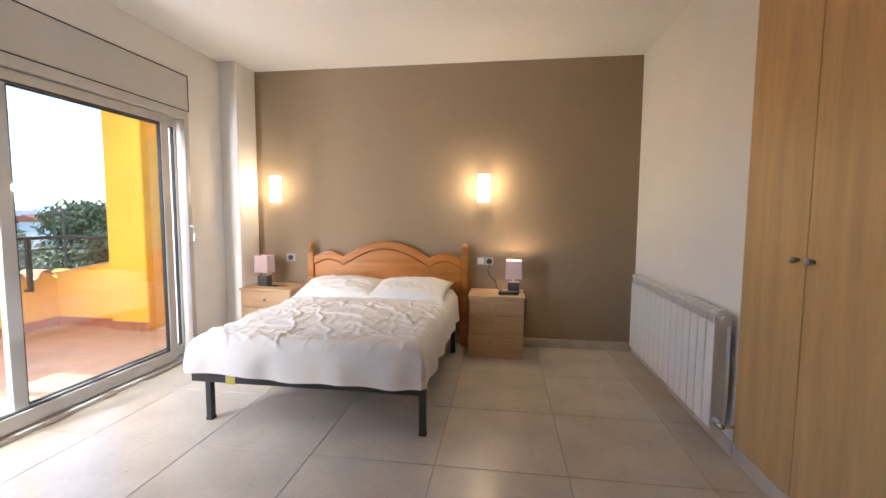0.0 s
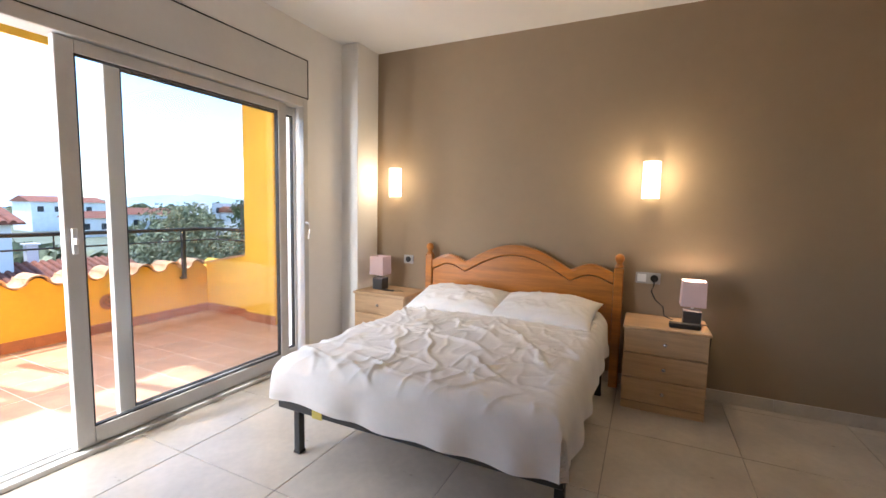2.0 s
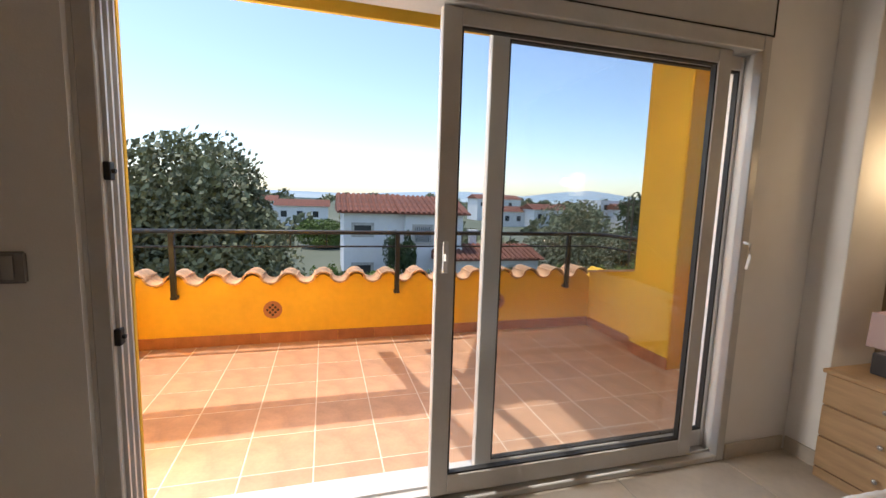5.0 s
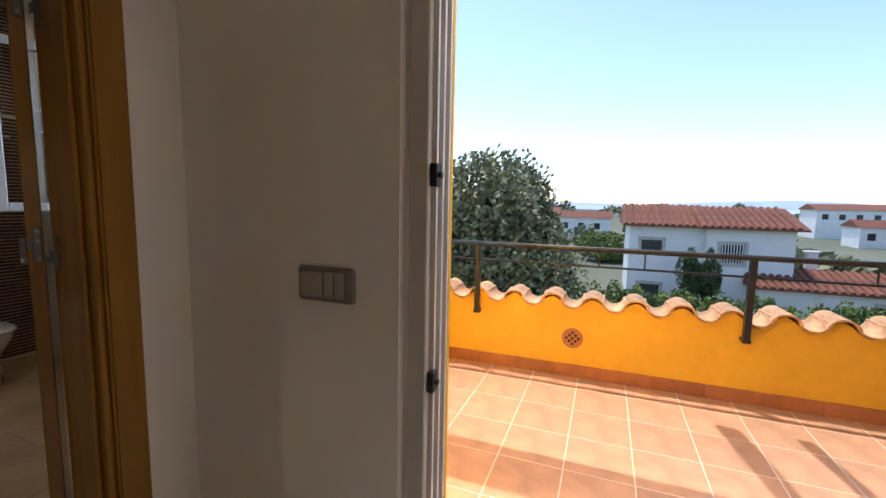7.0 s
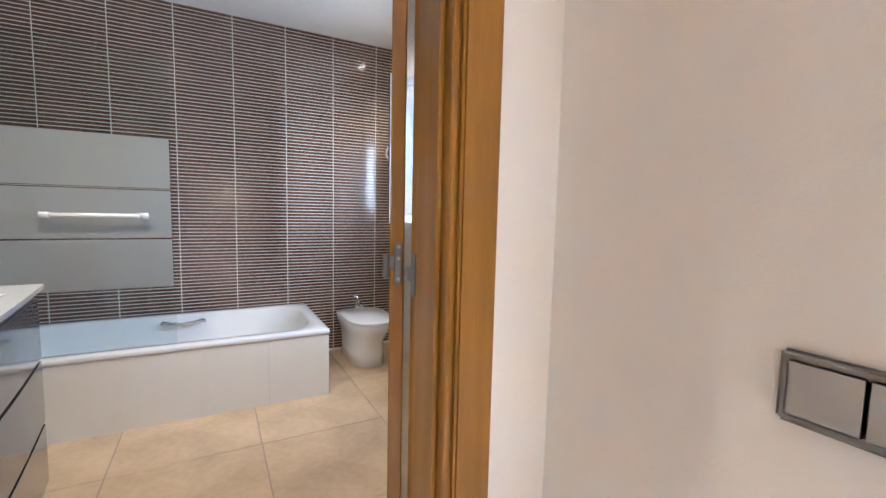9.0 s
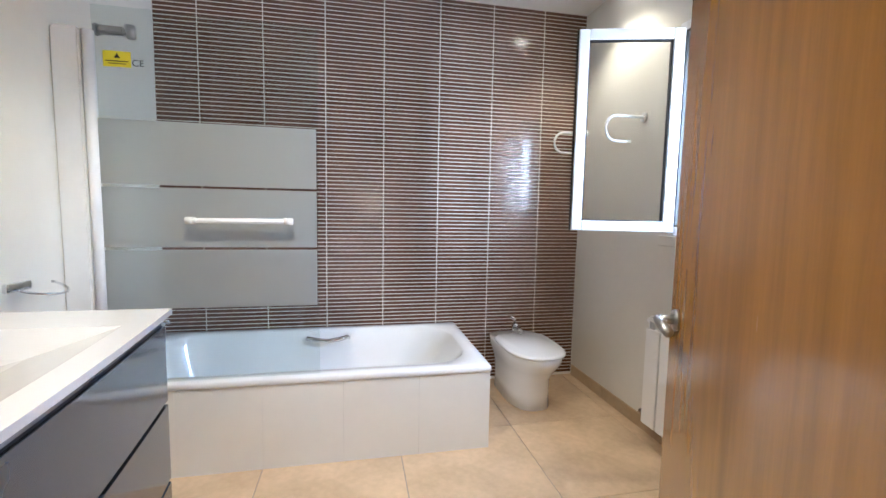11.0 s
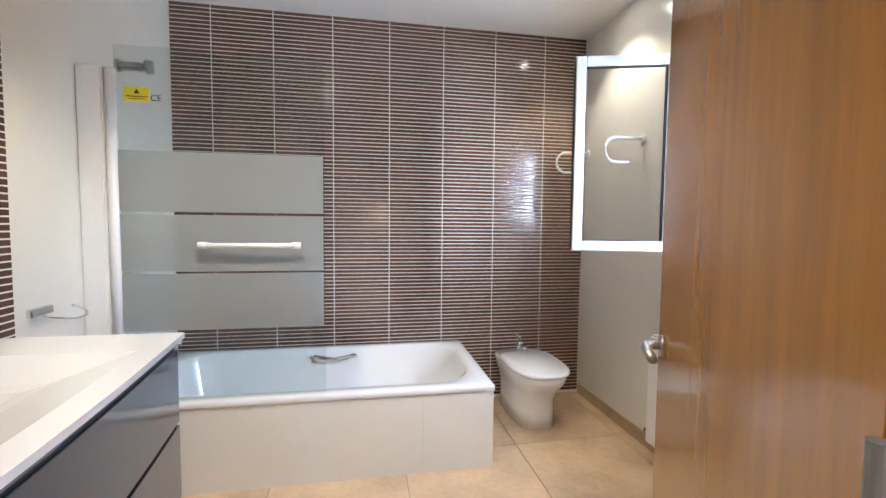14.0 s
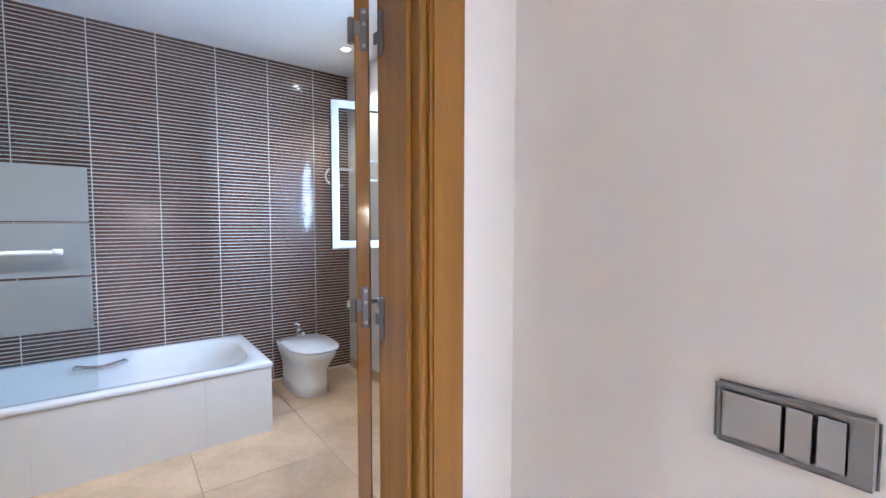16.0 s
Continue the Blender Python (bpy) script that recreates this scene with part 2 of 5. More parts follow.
def B():
    return bmesh.new()


def piece(name, mesh, parent, loc):
    ob = new(name, mesh)
    ob.parent = parent
    ob.location = loc
    return ob


# plan, metres
W, E, N, S = -2.65, 1.29, 4.135, -1.3      # bedroom walls
BD, BD2 = -0.20, -0.38                      # bathroom door wall faces
BW, BE, BS = -3.64, -0.66, -3.34            # bathroom walls
H, HB = 2.72, 2.81                          # ceilings
PX, PN, PS = -4.9, 4.07, -0.2               # terrace parapet faces

# ---- bedroom shell ----
b = B(); box(b, W - 0.25, E + 0.8, N, N + 0.2, -0.1, H)
wall_north = structure("wall_north", b, M_TAUPE, "taupe painted wall behind the bed", "wall")
b = B()
box(b, W - 0.25, W, BD2, 0.592, -0.1, H)
box(b, W - 0.25, W, 3.385, N, -0.1, H)
box(b, W - 0.25, W, 0.592, 3.385, 2.452, H)
box(b, W, W + 0.03, BD, 0.575, -0.1, H)
structure("wall_west", b, M_WHITE, "white painted wall around the terrace door", "wall")
b = B(); box(b, W, -2.475, 3.82, N, 0, H, 0.004)
structure("pillar", b, M_WHITE, "white corner pillar beside the taupe wall", "pillar")
b = B(); box(b, E, E + 0.2, 2.35, N, -0.1, H)
structure("wall_east", b, M_WHITE, "white painted wall behind the long radiator", "wall")
b = B(); box(b, E + 0.6, E + 0.8, S - 0.2, 2.35, -0.1, H); box(b, E + 0.2, E + 0.6, 2.35, 2.375, -0.1, H)
structure("wall_east_2", b, M_WHITE, "white wall behind the wardrobe", "wall")
b = B(); box(b, -0.5, E + 0.8, S - 0.2, S, -0.1, H)
structure("wall_south", b, M_WHITE, "plain white back wall of the bedroom", "wall")
b = B()
box(b, W, -2.365, BD2, BD, -0.1, H)
box(b, -1.51, -0.5, BD2, BD, -0.1, H)
box(b, -2.365, -1.51, BD2, BD, 2.07, H)
box(b, BE, -0.5, S - 0.2, BD2, -0.1, HB)
structure("wall_bathroom", b, M_WHITE, "white wall with the bathroom doorway", "wall")
b = B(); box(b, W - 0.3, E + 0.8, BD2, N + 0.2, H, H + 0.25); box(b, -0.5, E + 0.8, S - 0.2, BD2, H, H + 0.25)
structure("ceiling", b, M_CEIL, "white painted bedroom ceiling", "ceiling")

# ---- bathroom shell ----
b = B(); box(b, BW - 0.25, BE + 0.2, BS - 0.2, BS, -0.1, HB)
wall_tiled = structure("wall_tiled", b, M_JOINT, "wall of brown ribbed ceramic tiles with pale joints", "wall")
WY0, WY1, WZ0, WZ1 = -2.33, -1.28, 1.2, 2.34
b = B()
box(b, BW - 0.25, BW, BS, WY0, -0.1, HB)
box(b, BW - 0.25, BW, WY1, BD2, -0.1, HB)
box(b, BW - 0.25, BW, WY0, WY1, -0.1, WZ0)
box(b, BW - 0.25, BW, WY0, WY1, WZ1, HB)
structure("wall_window", b, M_CREAM, "cream tiled bathroom wall with the window", "wall")
b = B(); box(b, BE, BE + 0.2, BS, S - 0.2, -0.1, HB)
wall_vanity = structure("wall_vanity", b, M_CREAM, "cream tiled wall behind the vanity", "wall")
b = B(); box(b, BW - 0.25, W - 0.25, BD2, BD2 + 0.16, -0.1, HB + 0.2)
structure("wall_bath_north", b, M_YELLOW, "yellow rendered outer wall beside the terrace", "wall")
b = B(); box(b, BW, W, BD2 - 0.01, BD2, -0.1, HB)
structure("wall_bath_inner", b, M_CREAM, "cream tiled inner wall of the bathroom", "wall")
b = B(); box(b, BW - 0.25, BE + 0.2, BS - 0.2, BD2, HB, HB + 0.15)
structure("ceiling_2", b, M_CEIL, "white painted bathroom ceiling", "ceiling")

# floors: bed of grout, tiles are laid at the end
b = B(); box(b, W - 0.25, E + 0.8, BD2, N, -0.15, -0.004); box(b, -0.5, E + 0.8, S - 0.2, BD2, -0.15, -0.004)
floor = structure("floor", b, M_GROUT, "large beige glazed floor tiles", "floor")
b = B(); box(b, BW, BE, BS, BD2, -0.15, -0.004)
floor_2 = structure("floor_2", b, M_GROUT, "large beige bathroom floor tiles", "floor")
b = B(); box(b, PX - 0.2, W - 0.25, PS, PN + 0.6, -0.15, 0.0185)
terrace = structure("terrace_floor", b, M_TGROUT, "sunlit terracotta terrace tiles with pale joints", "floor")

# ---- wardrobe ----
ward = thing("wardrobe", "built-in wardrobe with oak veneer doors up to the ceiling", "wardrobe", at=(E, 1.0, 0))
def local(ob):
    """Parts are modelled in world metres; shift them under their thing."""
    for ch in ob.children:
        ch.matrix_parent_inverse = Matrix.Translation(ob.location).inverted()
y = 2.347
for i in range(8):
    y1 = y - 0.452
    b = B(); box(b, E - 0.012, E + 0.012, y1 + 0.002, y - 0.002, 0.092, H - 0.01, 0.002)
    d = part("door", b, M_OAK, ward)
    yk = y1 + 0.045 if i % 2 == 0 else y - 0.045
    b = B(); rod(b, (E - 0.03, yk, 1.1), (E - 0.01, yk, 1.1), 0.007); rod(b, (E - 0.042, yk, 1.1), (E - 0.026, yk, 1.1), 0.015, 0.013, 16)
    part("knob", b, M_STEEL, d, "round steel knob", True)
    y = y1
b = B(); box(b, E + 0.014, E + 0.59, y, 2.345, 0.09, H - 0.01); part("body", b, M_OAK, ward)
b = B(); box(b, E + 0.002, E + 0.59, y, 2.345, 0.0, 0.09); part("plinth", b, M_SKIRT, ward)
local(ward)

# ---- radiators ----
def radiator(y0, y1, z0, z1, xw, side, count, name="radiator", label=""):
    """Sectional radiator along y; its wall is at xw, and side is the way into the room."""
    r = thing(name, label, "radiator", at=(xw, (y0 + y1) / 2, 0))
    p = (y1 - y0) / count
    xf, xb = xw + side * 0.115, xw + side * 0.035
    for i in range(count):
        ya = y0 + i * p
        b = B()
        box(b, min(xf, xf - side * 0.012), max(xf, xf - side * 0.012), ya + 0.0045, ya + p - 0.0045, z0, z1 - 0.07, 0.003)
        for k in (0.35, 0.65):
            box(b, min(xb, xf - side * 0.008), max(xb, xf - side * 0.008), ya + p * k - 0.003, ya + p * k + 0.003, z0 + 0.02, z1 - 0.03)
        xa, xc = sorted((xf - side * 0.004, xb))
        box(b, xa, xc, ya + 0.001, ya + p - 0.001, z1 - 0.032, z1, 0.012, 2)
        for s in (0.2, 0.8):
            box(b, xa, xa + 0.075, ya + p * s - 0.004, ya + p * s + 0.004, z1 - 0.085, z1 - 0.028)
        box(b, xb - 0.003, xb + 0.003, ya + 0.003, ya + p - 0.003, z0 + 0.02, z1 - 0.04)
        part("section", b, M_RAD, r)
    xm = xw + side * 0.075
    for z in (z0 + 0.04, z1 - 0.035):
        b = B(); rod(b, (xm, y0 - 0.025, z), (xm, y1 + 0.025, z), 0.014); part("header_pipe", b, M_RAD, r)
    b = B(); rod(b, (xm, y1 + 0.02, z1 - 0.03), (xm, y1 + 0.055, z1 - 0.03), 0.016); ball(b, (xm, y1 + 0.06, z1 - 0.03), 0.018)
    part("valve", b, M_RAD, r, "white valve head", True)
    b = B(); rod(b, (xm, y0 - 0.05, z0 + 0.035), (xm, y0, z0 + 0.035), 0.016); rod(b, (xw, y0 - 0.04, z0 + 0.035), (xm, y0 - 0.04, z0 + 0.035), 0.008)
    part("return_valve", b, M_CHROME, r, "chrome return valve", True)
    for yy in (y0 + p, y1 - p):
        b = B(); box(b, *sorted((xw, xb)), yy - 0.01, yy + 0.01, z1 - 0.12, z1 - 0.08); part("bracket", b, M_RAD, r)
    local(r)
    return r


radiator(2.375, 3.84, 0.14, 0.78, E, -1, 15, label="long white sectional radiator on the white bedroom wall")
radiator(-2.325, -1.5, 0.12, 0.745, BW, 1, 7, label="white sectional radiator under the bathroom window")

# ---- sliding terrace door ----
DY0, DY1, DZ = 0.592, 3.385, 2.15
frame_door = tagged(thing("door_1", "grey aluminium sliding terrace door, one half open", "sliding door", at=(W, 2.0, 0)), kind="structure")
for bx in ((W - 0.13, W + 0.012, DY0, DY0 + 0.055, 0, DZ), (W - 0.13, W + 0.012, DY1 - 0.05, DY1, 0, DZ), (W - 0.13, W + 0.012, DY0 + 0.055, DY1 - 0.05, DZ - 0.07, DZ), (W - 0.25, W + 0.012, DY0 + 0.055, DY1 - 0.05, 0, 0.03)):
    b = B(); box(b, *bx, 0.004); part("frame", b, M_ALU, frame_door)
for xr in (-0.035, -0.095):
    b = B(); box(b, W + xr - 0.004, W + xr + 0.004, DY0 + 0.055, DY1 - 0.05, 0.03, 0.042); part("track", b, M_ALU, frame_door)
for xr in (-0.02, -0.065, -0.11):
    b = B(); box(b, W + xr - 0.006, W + xr + 0.006, DY0 + 0.055, DY0 + 0.068, 0.03, DZ - 0.07); part("rib", b, M_ALU, frame_door)
for z in (0.84, 1.4):
    b = B(); box(b, W - 0.03, W + 0.004, DY0 + 0.055, DY0 + 0.075, z - 0.03, z + 0.03, 0.003); rod(b, (W - 0.012, DY0 + 0.07, z), (W - 0.012, DY0 + 0.085, z), 0.008); part("latch_keeper", b, M_GASKET, frame_door, "black latch keeper")
def sash(y0, y1, x, wl, wr):
    z0, z1 = 0.042, DZ - 0.075
    for bx in ((y0, y0 + wl, z0, z1), (y1 - wr, y1, z0, z1), (y0 + wl, y1 - wr, z0, z0 + 0.09), (y0 + wl, y1 - wr, z1 - 0.065, z1)):
        b = B(); box(b, x - 0.02, x + 0.02, *bx, 0.004); part("stile", b, M_ALU, frame_door)
    b = B()
    for bx in ((y0 + wl, y0 + wl + 0.008, z0 + 0.09, z1 - 0.065), (y1 - wr - 0.008, y1 - wr, z0 + 0.09, z1 - 0.065), (y0 + wl + 0.008, y1 - wr - 0.008, z0 + 0.09, z0 + 0.098), (y0 + wl + 0.008, y1 - wr - 0.008, z1 - 0.073, z1 - 0.065)):
        box(b, x - 0.014, x + 0.014, *bx)
    part("gasket", b, M_GASKET, frame_door)
    b = B(); box(b, x - 0.003, x + 0.003, y0 + wl + 0.004, y1 - wr - 0.004, z0 + 0.094, z1 - 0.069)
    g = part("pane", b, M_GLASS, frame_door); g.visible_shadow = False
sash(1.772, 3.186, W - 0.035, 0.08, 0.08)
sash(2.0, 3.335, W - 0.095, 0.08, 0.022)
b = B(); box(b, W - 0.0145, W - 0.002, 1.797, 1.822, 1.04, 1.17, 0.004); box(b, W - 0.002, W + 0.02, 1.802, 1.817, 1.09, 1.12, 0.003)
part("handle", b, M_PVC, frame_door, "small white pull handle")
b = B(); tube(b, [(W + 0.012, 3.35, 1.17), (W + 0.045, 3.35, 1.165), (W + 0.05, 3.352, 1.1), (W + 0.04, 3.352, 1.04)], 0.008); part("handle", b, M_PVC, frame_door, "white lever", True)
local(frame_door)
b = B(); box(b, W - 0.2, W + 0.008, DY0, DY1 + 0.005, DZ + 0.006, 2.446, 0.003)
sb = structure("shutter_box", b, M_SHUTBOX, "flat off-white roller shutter box above the terrace door", "shutter box")
b = B()
for bx in ((DY0, DY1 + 0.01, 2.446, 2.452), (DY0, DY1 + 0.01, DZ, DZ + 0.006), (DY1 + 0.005, DY1 + 0.011, DZ + 0.006, 2.446)):
    box(b, W - 0.1, W + 0.01, *bx)
part("seal", b, M_GASKET, sb)

# ---- bed ----
bed = thing("bed", "double bed with varnished pine headboard and black metal base", "bed", at=(-1.08, 3.2, 0))
hx0, hx1, hy = -1.86, -0.30, 4.06
def hb_top(u):
    a = abs(u)
    if a < 0.58:
        return 0.86 + 0.165 * (math.cos(a / 0.58 * math.pi) * 0.5 + 0.5) ** 0.5
    return 0.86 + 0.055 * max(0.0, math.sin((a - 0.58) / 0.42 * math.pi)) ** 1.3
def profile_board(bm, x0, x1, ya, yb, low, off, steps=48, inset=0.0):
    f, k = [], []
    for i in range(steps + 1):
        u = -1 + 2 * i / steps
        x = x0 + (x1 - x0) * i / steps
        zt = hb_top(u) - off
        f.append((bm.verts.new((x, ya, low)), bm.verts.new((x, ya, zt))))
        k.append((bm.verts.new((x, yb, low)), bm.verts.new((x, yb, zt))))
    for i in range(steps):
        (a, c), (d, e) = f[i], f[i + 1]
        (g, h2), (p, q) = k[i], k[i + 1]
        bm.faces.new((a, d, e, c)); bm.faces.new((g, h2, q, p)); bm.faces.new((c, e, q, h2)); bm.faces.new((a, g, p, d))
    bm.faces.new((f[0][0], f[0][1], k[0][1], k[0][0])); bm.faces.new((f[-1][0], k[-1][0], k[-1][1], f[-1][1]))
b = B(); profile_board(b, hx0 + 0.035, hx1 - 0.035, hy - 0.014, hy + 0.016, 0.32, 0.09); hb = part("headboard_panel", b, M_PINE, bed)
b = B()
steps = 48
loops = []
for i in range(steps + 1):
    u = -1 + 2 * i / steps
    x = hx0 + 0.035 + (hx1 - hx0 - 0.07) * i / steps
    z = hb_top(u)
    loops.append([(x, hy - 0.02, z), (x, hy + 0.02, z), (x, hy + 0.02, z - 0.085), (x, hy - 0.012, z - 0.085), (x, hy - 0.024, z - 0.075), (x, hy - 0.026, z - 0.02)])
loft(b, loops)
part("headboard_rail", b, M_PINE, bed, "curved moulded top rail")
for x in (hx0, hx1):
    b = B(); box(b, x - 0.032, x + 0.032, hy - 0.032, hy + 0.032, 0, 0.9, 0.006)
    post = part("headboard_post", b, M_PINE, bed)
    b = B()
    prof = [(0.03, 0.9), (0.034, 0.912), (0.022, 0.922), (0.02, 0.935), (0.03, 0.95), (0.034, 0.968), (0.028, 0.988), (0.012, 1.0)]
    loft(b, [[(x + r * math.cos(a * math.pi / 8), hy + r * math.sin(a * math.pi / 8), z) for a in range(16)] for r, z in prof])
    part("finial", b, M_PINE, post, "turned pine finial", True)
bx0, bx1, by0, by1 = -1.79, -0.36, 2.25, 4.0
for bx in ((bx0, bx1, by0, by0 + 0.03), (bx0, bx1, by1 - 0.03, by1), (bx0, bx0 + 0.03, by0 + 0.03, by1 - 0.03), (bx1 - 0.03, bx1, by0 + 0.03, by1 - 0.03), (bx0 + 0.7, bx0 + 0.73, by0 + 0.03, by1 - 0.03)):
    b = B(); box(b, *bx, 0.27, 0.325, 0.006); part("base_rail", b, M_BLACK, bed)
for i in range(12):
    yy = by0 + 0.08 + i * 0.14
    b = B(); box(b, bx0 + 0.03, bx1 - 0.03, yy, yy + 0.07, 0.326, 0.334); part("slat", b, M_BEECH, bed)
for x in (-1.731, -0.384):
    for yy in (2.337, 3.85):
        b = B(); box(b, x - 0.02, x + 0.02, yy - 0.02, yy + 0.02, 0.012, 0.27, 0.004); leg = part("leg", b, M_BLACK, bed)
        b = B(); box(b, x - 0.023, x + 0.023, yy - 0.023, yy + 0.023, 0, 0.014, 0.003); part("foot_cap", b, M_GASKET, leg)
b = B(); box(b, -1.56, -1.5, by0 - 0.004, by0, 0.268, 0.33); part("tag", b, M_TAPE, bed, "yellow paper tag on the base")
b = B(); box(b, bx0 + 0.01, bx1 - 0.01, by0 - 0.02, by1 + 0.02, 0.335, 0.53, 0.05, 4); part("mattress", b, M_SHEET, bed, "", True)
local(bed)

def sheet():
    """Loose white sheet: flat top, rounded edges, hanging sides, creases."""
    cx, x_half = (bx0 + bx1) / 2, (bx1 - bx0) / 2 + 0.005
    y_end, y_head = by0 - 0.03, by1 + 0.0
    nu, nv = 210, 230
    us = [(-1 + 2 * i / nu) * (x_half + 0.23) for i in range(nu + 1)]
    vs = [y_end - 0.26 + (y_head - y_end + 0.26) * j / nv for j in range(nv + 1)]
    bm = B()
    top, rad = 0.55, 0.085
    def fold(s, lim):
        """Arc length past the edge becomes out and down."""
        if s <= lim - rad:
            return s, 0.0
        t = s - (lim - rad)
        q = rad * math.pi / 2
        if t < q:
            a = t / rad
            return lim - rad + rad * math.sin(a), rad * (1 - math.cos(a))
        return lim, rad + (t - q)
    grid = []
    for v in vs:
        row = []
        for u in us:
            sx, dx = fold(abs(u), x_half)
            fy, dy = fold(y_head - v, y_head - y_end)
            x = cx + math.copysign(sx, u)
            yy = y_head - fy
            drop = max(dx, dy) + 0.25 * min(dx, dy)
            z = top - drop
            p = Vector((x, yy, 0))
            # long creases fanning over the top
            wx, wy = x + 0.05 * noise.noise(p * 5), yy + 0.05 * noise.noise(p * 5 + Vector((9, 0, 0)))
            w1 = noise.noise(Vector((wx * 3.0 + wy * 2.1, (wy - wx) * 0.6, 3.1)))
            w2 = noise.noise(Vector((wx * 3.2 - wy * 3.6, (wy + wx) * 0.6, 7.7)))
            w3 = noise.noise(Vector((wx * 11 + wy * 3, wy * 5 - wx * 2, 1.3)))
            w4 = noise.noise(Vector((wx * 1.8 + wy * 5.2, (wy * 0.4 - wx) * 1.0, 13.4)))
            w5 = noise.noise(Vector((wx * 6.0 - wy * 1.9, (wy + wx * 0.3) * 1.1, 17.9)))
            m1 = max(0, min(1, noise.noise(Vector((x * 1.6, yy * 1.6, 21.0))) * 1.6 + 0.75))
            m2 = max(0, min(1, noise.noise(Vector((x * 1.9, yy * 1.9, 33.0))) * 1.8 + 0.55))
            ridge = lambda w, k: max(0, 1 - abs(w) * k) ** 1.4
            cr = m1 * (0.017 * ridge(w1, 12) + 0.014 * ridge(w4, 11)) + m2 * (0.016 * ridge(w2, 13) + 0.012 * ridge(w5, 12)) + 0.006 * ridge(w3, 4)
            z += (cr + 0.012 * noise.noise(p * 1.6)) * max(0.25, 1 - drop / 0.12)
            if drop > 0.05:
                k = min(1, (drop - 0.05) / 0.15)
                flare = 0.016 * k + 0.017 * k * (noise.noise(Vector((x * 7, yy * 7, 5.0))) + 0.6 * math.sin((x + 0.4 * yy) * 21 + 4 * noise.noise(Vector((x * 3, yy * 3, 2))) if dy > dx else (yy + 0.3 * x) * 19))
                hem = 0.05 * noise.noise(Vector((x * 2.5, yy * 2.5, 9.0)))
                z = max(z + hem * k, 0.325 + 0.6 * hem)
                if dy >= dx:
                    yy -= flare
                if dx >= dy:
                    x += math.copysign(flare, u)
                if min(dx, dy) > 0.05:
                    x -= math.copysign(0.012, u); yy += 0.012
            row.append(bm.verts.new((x, yy, z)))
        grid.append(row)
    for j in range(nv):
        for i in range(nu):
            bm.faces.new((grid[j][i], grid[j][i + 1], grid[j + 1][i + 1], grid[j + 1][i]))
    return tagged(part("bed_sheet", bm, M_SHEET, None, "", True), "rumpled white cotton sheet hanging over the mattress", "sheet")
sheet()

def pillow(cx, cy, hw, hd, th, turn, name="pillow", label=""):
    bm = B()
    n = 36
    for sgn in (1, -1):
        g = []
        for j in range(n + 1):
            r = []
            for i in range(n + 1):
                u, v = -1 + 2 * i / n, -1 + 2 * j / n
                e = max(0, (1 - abs(u) ** 2.6)) ** 0.5 * max(0, (1 - abs(v) ** 2.6)) ** 0.5
                z = sgn * th * (e if sgn > 0 else e * 0.5) * (1 + 0.15 * noise.noise(Vector((u * 2 + cx * 3, v * 2, 1))))
                z += (0.008 * noise.noise(Vector((u * 6 + cx * 9, v * 6, 4))) + 0.014 * max(0, 1 - 6 * abs(noise.noise(Vector((u * 2.5 + v + cx * 5, v * 2 - u, 8)))))) * e
                ed = 0.93 + 0.07 * (u * v) ** 2
                r.append(bm.verts.new((u * hw * ed, v * hd * ed, z)))
            g.append(r)
        for j in range(n):
            for i in range(n):
                bm.faces.new((g[j][i], g[j][i + 1], g[j + 1][i + 1], g[j + 1][i]))
    bmesh.ops.remove_doubles(bm, verts=bm.verts, dist=0.0004)
    ob = part(name, bm, M_SHEET, None, "", True)
    ob.matrix_world = pose(cx, cy, 0.592, 12, 0, turn)
    return tagged(ob, label, "pillow", "pillows on the bed")
pillow(-1.43, 3.74, 0.37, 0.235, 0.085, 3, label="soft white pillow leaning at the headboard")
pillow(-0.76, 3.74, 0.36, 0.235, 0.09, -4, label="plump white pillow overlapping its neighbour")

# ---- nightstands, lamps, sconces ----
def nightstand(x0, x1):
    y0, y1, h = 3.73, 4.115, 0.565
    t = thing("nightstand", "beech laminate nightstand with three drawers", "nightstand", "nightstands beside the bed", at=((x0 + x1) / 2, y0, 0))
    b = B(); box(b, x0, x1, y0 + 0.018, y1, 0.05, h - 0.02, 0.002); part("body", b, M_BEECH, t)
    b = B(); box(b, x0 - 0.008, x1 + 0.008, y0 - 0.012, y1, h - 0.02, h, 0.004); part("top", b, M_BEECH, t)
    b = B(); box(b, x0 + 0.002, x1 - 0.002, y0 + 0.006, y1 - 0.002, 0, 0.05); part("plinth", b, M_BEECH, t)
    dh = (h - 0.02 - 0.055) / 3
    for i in range(3):
        z0 = 0.055 + i * dh
        b = B(); box(b, x0 + 0.003, x1 - 0.003, y0, y0 + 0.018, z0 + 0.004, z0 + dh - 0.004, 0.003); d = part("drawer_front", b, M_BEECH, t)
        xm, zm = (x0 + x1) / 2, z0 + dh / 2
        b = B(); rod(b, (xm, y0 - 0.014, zm), (xm, y0, zm), 0.006); ball(b, (xm, y0 - 0.018, zm), 0.013, 1, 0.7, 1)
        part("knob", b, M_CHROME, d, "small metal knob", True)
    local(t)
nightstand(-0.232, 0.257)
nightstand(-2.44, -1.93)

